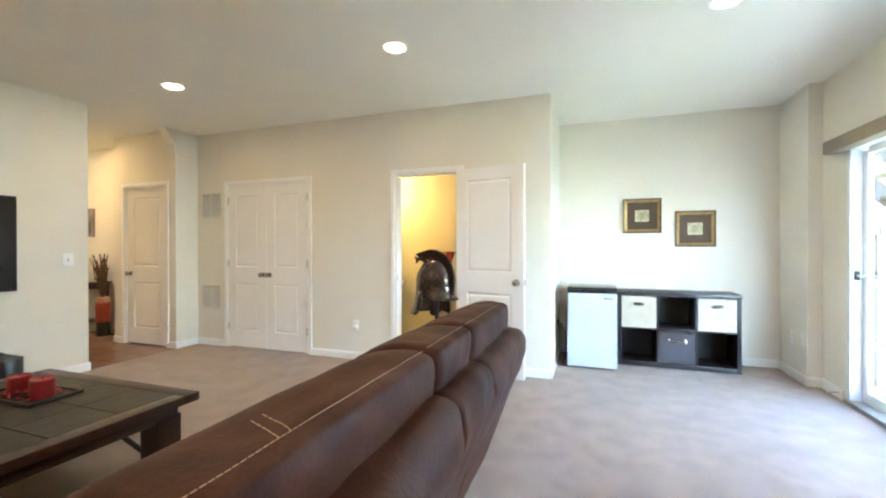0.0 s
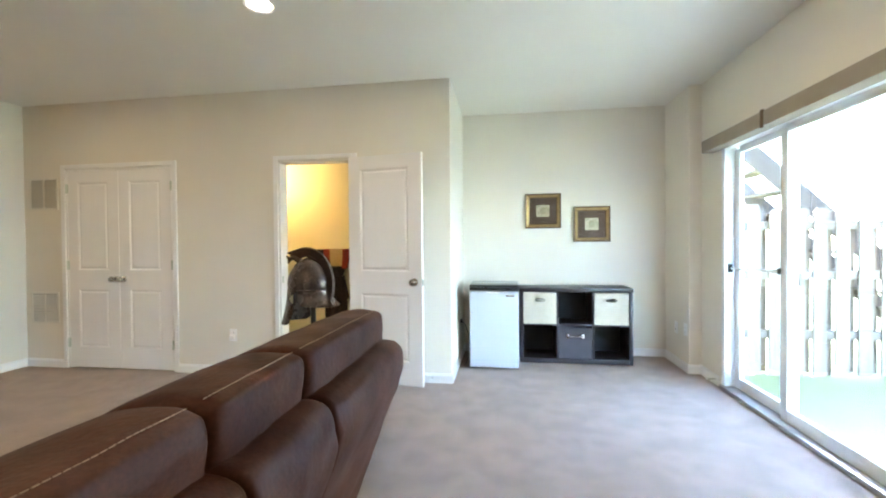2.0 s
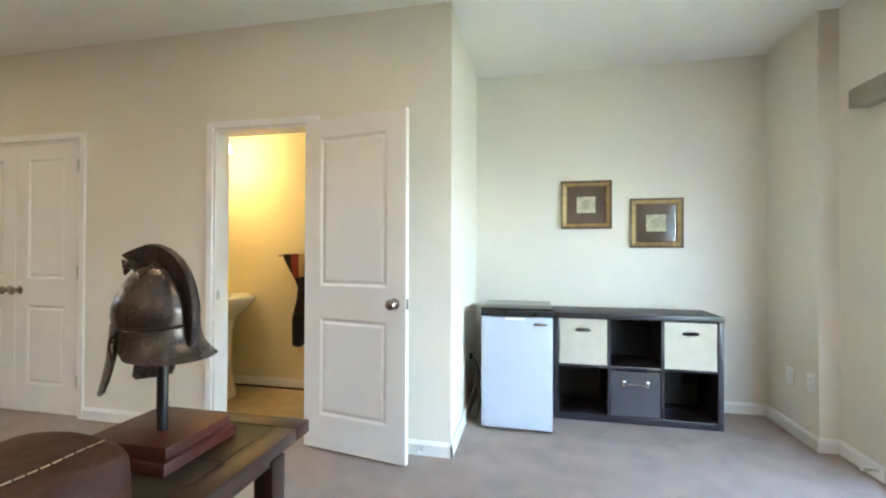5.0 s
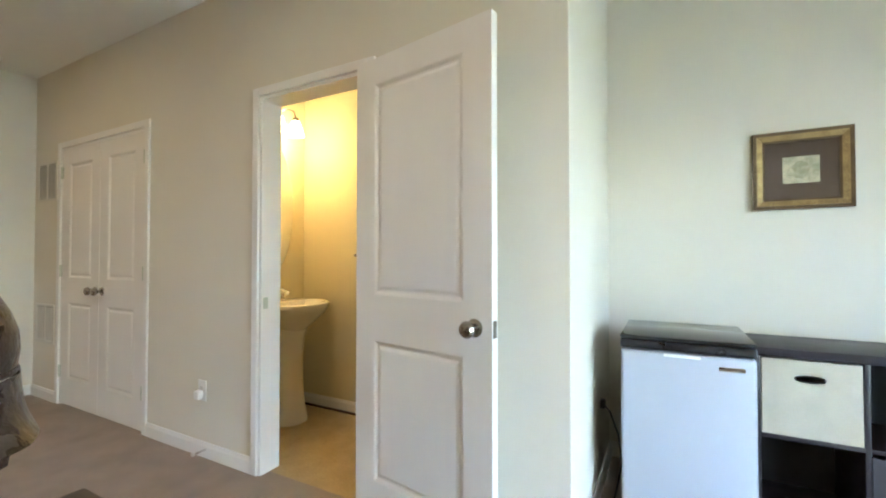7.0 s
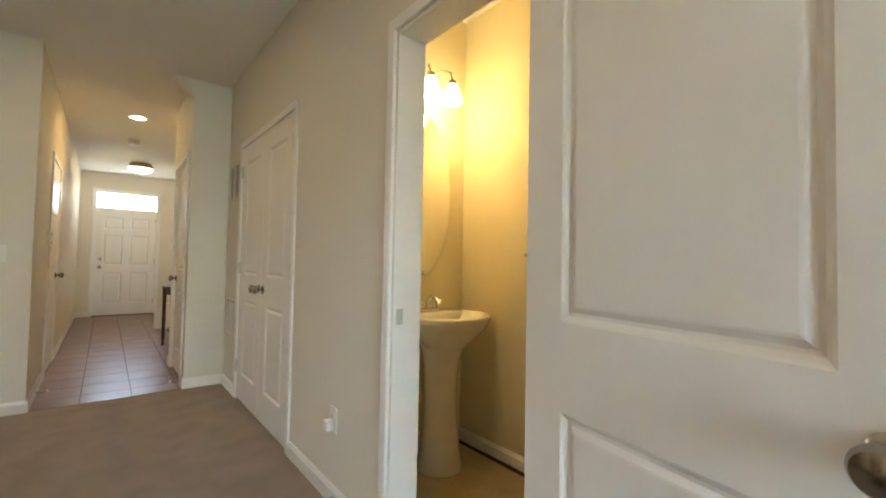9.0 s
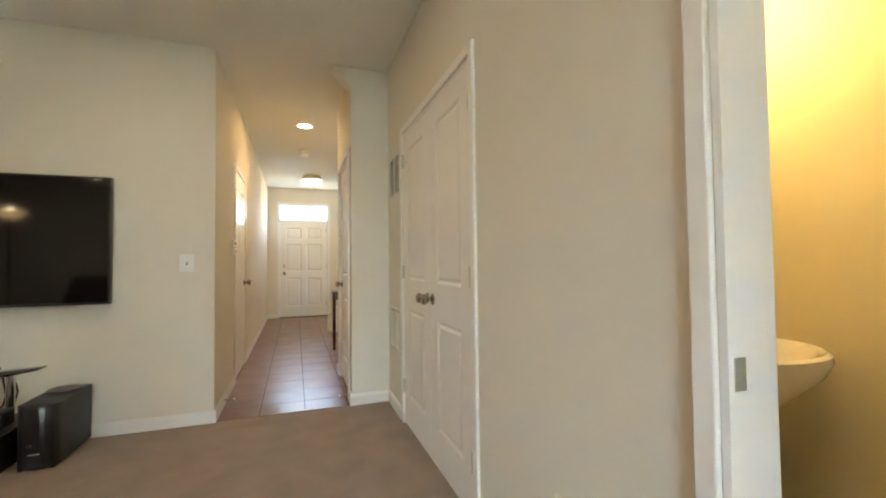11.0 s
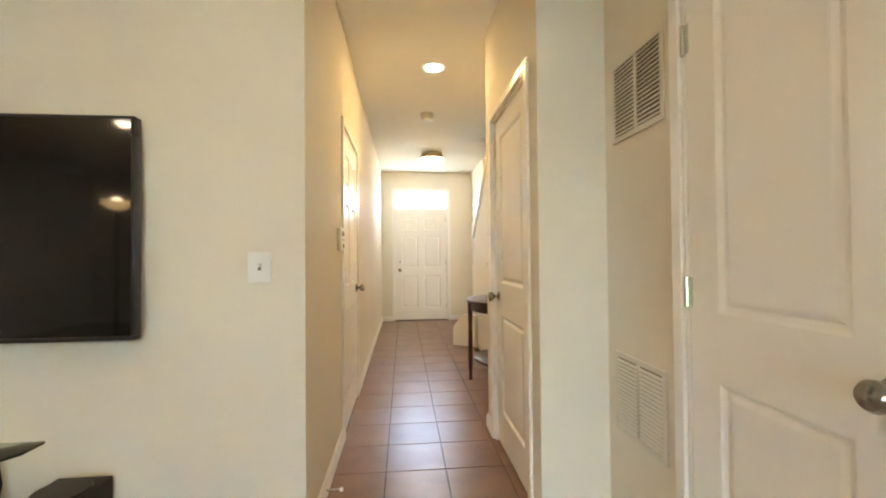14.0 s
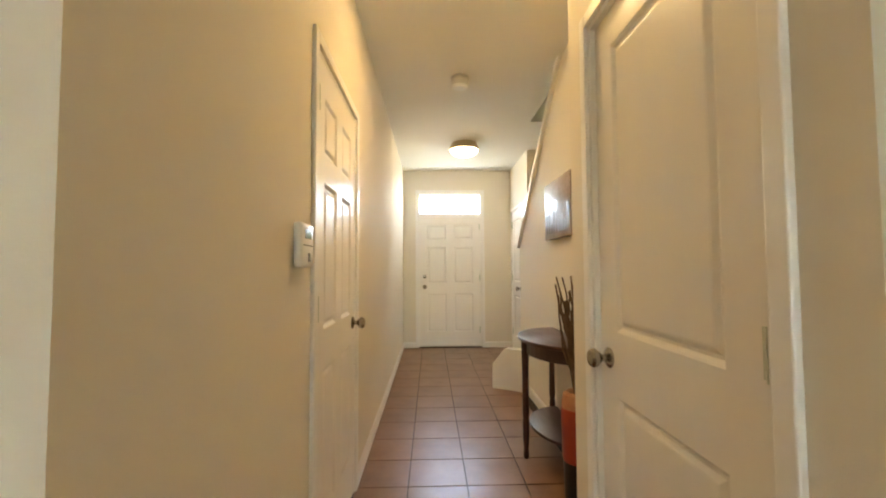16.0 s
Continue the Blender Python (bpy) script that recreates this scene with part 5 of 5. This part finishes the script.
part("body", box(-4.93, -4.42, 1.0, 2.085, 0.0, 0.19, 0.006), ESPRESSO, cab)
part("cabinet_top", box(-4.935, -4.41, 0.99, 2.095, 0.191, 0.21, 0.004), ESPRESSO, cab)
for y in (1.02, 1.555):
    part("drawer_front", box(-4.4185, -4.406, y, y + 0.51, 0.02, 0.18, 0.003), ESPRESSO, cab)
spk = thing("small_speaker", (-4.66, 1.99, 0.21), "small black satellite speaker on the low cabinet", "speaker")
part("cabinet_shell", box(-4.73, -4.61, 1.92, 2.05, 0.2105, 0.305, 0.012, 3), SATINBL, spk)
part("grille", box(-4.6095, -4.6055, 1.927, 2.043, 0.218, 0.298, 0.002), BLACKPL, spk)
sp2 = copy_thing(spk, Matrix.Translation((-4.66, 1.45, 0.21)))
cbx = thing("cable_box", (-4.70, 1.68, 0.492), "black cable box on the glass shelf", "set-top box")
part("housing", box(-4.86, -4.56, 1.48, 1.80, 0.4935, 0.548, 0.004), SATINBL, cbx)
part("front_window", box(-4.5595, -4.5575, 1.50, 1.78, 0.503, 0.54), BLACKPL, cbx)
gm = thing("media_player", (-4.72, 1.36, 0.492), "black media player on the glass shelf", "media player")
part("housing", box(-4.86, -4.58, 1.24, 1.46, 0.4935, 0.60, 0.010, 3), BLACKPL, gm)
rt = thing("wireless_router", (-4.70, 1.90, 0.492), "small black box with cables on the glass shelf", "router")
part("housing", box(-4.80, -4.62, 1.84, 1.93, 0.4935, 0.525, 0.006), SATINBL, rt)
wires = thing("black_cables", (-4.85, 1.85, 0.5), "tangle of black cables behind the boxes", "cables")
for k, pts in enumerate((
        [(-4.86, 1.70, 0.53), (-4.90, 1.76, 0.58), (-4.88, 1.85, 0.60), (-4.86, 1.90, 0.56), (-4.85, 1.90, 0.515)],
        [(-4.86, 1.60, 0.56), (-4.91, 1.72, 0.62), (-4.89, 1.82, 0.615), (-4.87, 1.88, 0.55), (-4.84, 1.92, 0.505)],
        [(-4.935, 1.93, 0.46), (-4.91, 1.97, 0.35), (-4.92, 1.95, 0.28), (-4.90, 1.88, 0.23), (-4.86, 1.83, 0.218)],
        [(-4.935, 1.88, 0.46), (-4.90, 1.92, 0.33), (-4.91, 1.90, 0.27), (-4.90, 1.85, 0.225), (-4.85, 1.80, 0.218)])):
    part("wire", sweep(pts, 0.006, 6), BLACKPL, wires)
sub = thing("subwoofer", (-4.72, 2.24, 0), "black bass module speaker standing by the wall", "subwoofer")
bow = [(-4.56 + 0.062 * math.cos(q_), 2.2415 - 0.0965 * math.sin(q_)) for q_ in [math.pi * (k / 12 - 0.5) for k in range(13)]]
part("housing", prism([(-4.935, 2.145), (-4.935, 2.338)] + bow, "z", 0.012, 0.352, 0.004), SATINBL, sub, "satin black housing")
bow2 = [(-4.558 + 0.066 * math.cos(q_), 2.2415 - 0.094 * math.sin(q_)) for q_ in [math.pi * (k / 12 - 0.5) for k in range(13)]]
part("front_grille", prism(bow2, "z", 0.03, 0.345, 0.003), BLACKPL, sub)
part("top_port", lathe([(0.001, 0.352), (0.080, 0.352), (0.088, 0.356), (0.085, 0.364), (0.001, 0.366)], (-4.82, 2.242, 0), 24, 1.0, 1.0), BLACKPL, sub, "round black top port")
part("mark", box(-4.4925, -4.4905, 2.22, 2.27, 0.092, 0.10), CHROME, sub)
for x in (-4.90, -4.54):
    for y in (2.17, 2.31):
        part("foot", lathe([(0.001, 0), (0.014, 0), (0.014, 0.013), (0.001, 0.013)], (x, y, 0), 10), BLACKPL, sub)

fl = thing("floor_lamp", (-1.51, 0.25, 0), "black torchiere floor lamp with a glowing glass bowl", "floor lamp")
part("lamp_base", lathe([(0.001, 0), (0.11, 0), (0.11, 0.012), (0.05, 0.03), (0.014, 0.05), (0.001, 0.05)], (-1.51, 0.25, 0), 28), BLACKPL, fl)
part("pole", sweep([(-1.51, 0.25, 0.04), (-1.51, 0.25, 1.72)], 0.012, 12), BLACKPL, fl)
part("bowl_shade", lathe([(0.02, 1.715), (0.08, 1.735), (0.13, 1.775), (0.15, 1.81), (0.145, 1.81), (0.12, 1.78), (0.07, 1.745), (0.015, 1.725)], (-1.51, 0.25, 0), 28, cap=False),
     BOWLG, fl, "glowing amber glass bowl").visible_shadow = False

# ---- hallway things ----
con = thing("console_table", (-7.16, 4.25, 0), "dark mahogany half-moon console table with three legs and a low shelf", "console table")


def half_moon(cx, cy, a, b, z0, z1, bevel=0.004):
    pts = [(cx + a * math.cos(math.pi * k / 24), cy - b * math.sin(math.pi * k / 24)) for k in range(25)]
    return prism(pts, "z", z0, z1, bevel)


part("tabletop", half_moon(-7.16, 4.375, 0.44, 0.345, 0.735, 0.758), CHERRY, con)
part("apron", half_moon(-7.16, 4.372, 0.40, 0.305, 0.655, 0.734, 0.002), CHERRY, con)
part("low_shelf", half_moon(-7.16, 4.368, 0.36, 0.27, 0.185, 0.205), CHERRY, con)
turn = [(0.012, 0.0), (0.018, 0.02), (0.014, 0.06), (0.020, 0.12), (0.021, 0.22), (0.017, 0.25), (0.022, 0.28), (0.019, 0.50), (0.022, 0.60), (0.024, 0.735), (0.001, 0.735)]
for x, y in ((-7.16, 4.062), (-7.55, 4.345), (-6.77, 4.345)):
    part("leg", lathe([(0.001, 0)] + turn, (x, y, 0), 14), CHERRY, con)

va = thing("floor_vase", (-6.86, 4.275, 0), "tall red and black lacquered floor vase", "vase")
part("vase_body", lathe([(0.084, 0.20), (0.088, 0.22), (0.092, 0.40), (0.091, 0.47), (0.001, 0.47)], (-6.68, 4.235, 0), 26), REDVASE, va)
part("vase_neck", lathe([(0.0905, 0.471), (0.089, 0.505), (0.080, 0.54), (0.062, 0.552), (0.052, 0.545), (0.06, 0.50), (0.001, 0.48)], (-6.68, 4.235, 0), 26),
     mat("cream_lacquer", (0.52, 0.36, 0.24), 0.35, second=(0.40, 0.16, 0.09), scale=9, amount=0.4, coat=0.3), va, "cream glazed neck")
part("vase_foot", lathe([(0.001, 0.0), (0.078, 0.0), (0.080, 0.02), (0.083, 0.199), (0.001, 0.199)], (-6.68, 4.235, 0), 26), BLKVASE, va, "black lower body")
va.location = (-6.68, 4.235, 0)
for ch in va.children:
    ch.location = Vector((-6.86, 4.275, 0)) - Vector((-6.68, 4.235, 0))
tw_ = thing("twig_bundle", (-6.68, 4.235, 0.5), "bundle of dry brown curly twigs standing in the vase", "branches")
rng = random.Random(12)
for k in range(60):
    a, lean = rng.uniform(0, 6.28), rng.uniform(0.02, 0.13)
    x, y = -6.68, 4.235
    ex, ey = x - 0.075 + math.cos(a) * lean, y + math.sin(a) * lean * 0.8
    hgt = rng.uniform(0.85, 1.17)
    pts = [(x + (ex - x) * f + 0.012 * math.sin(f * 9 + k), y + (ey - y) * f + 0.010 * math.cos(f * 8 + k), 0.49 + (hgt - 0.49) * f) for f in [j / 7 for j in range(8)]]
    part("twig", sweep(pts, 0.004, 5, radii=[0.009 - 0.0007 * j for j in range(8)]), TWIG, tw_)

art = thing("canvas_painting", (-7.4, HR2, 1.62), "glossy muted canvas painting on the hallway wall", "painting")
part("canvas", box(-7.71, -7.10, HR2 - 0.035, HR2 - 0.001, 1.41, 1.83, 0.004), CANVASART, art)
bm = bmesh.new()
rng = random.Random(3)
for k in range(9):
    x = -7.66 + 0.06 * k
    box(x, x + rng.uniform(0.02, 0.05), HR2 - 0.0362, HR2 - 0.0352, 1.45, 1.45 + rng.uniform(0.06, 0.2), bm=bm)
part("painted_shapes", bm, mat("umber_paint", (0.09, 0.035, 0.03), 0.4, vary=0.2, scale=20), art, "dark umber painted shapes", soft=False)

# ---- hallway floor tiles ----
P = 0.3255
xs = [-5.213 - P * i for i in range(-1, 18)]
ys = [3.0095 + P * j for j in range(0, 8)]
tiles = {}
for x in xs:
    for y in ys:
        a0, a1 = max(x - P, HEND + 0.002), min(x, W - 0.012)
        b0, b1 = max(y, HL), min(y + P, 5.48)
        if a1 - a0 < 0.02 or b1 - b0 < 0.02:
            continue
        if a0 > -6.2 and b0 > 4.0:
            continue
        if b0 > 4.66 and (a1 < -9.75 or a0 > -8.75):
            continue
        if b0 > 4.30 and a0 > -8.75:
            continue
        key = (round(a1 - a0, 3), round(b1 - b0, 3))
        if key not in tiles:
            ob = part("floor_tile", box(0.003, a1 - a0 - 0.003, 0.003, b1 - b0 - 0.003, -0.012, 0.0), TILE, hall_floor, local=True, soft=False)
            tiles[key] = ob.data
        else:
            ob = new("floor_tile", tiles[key])
            ob.parent = hall_floor
        ob.location = (a0, b0, -0.0002)
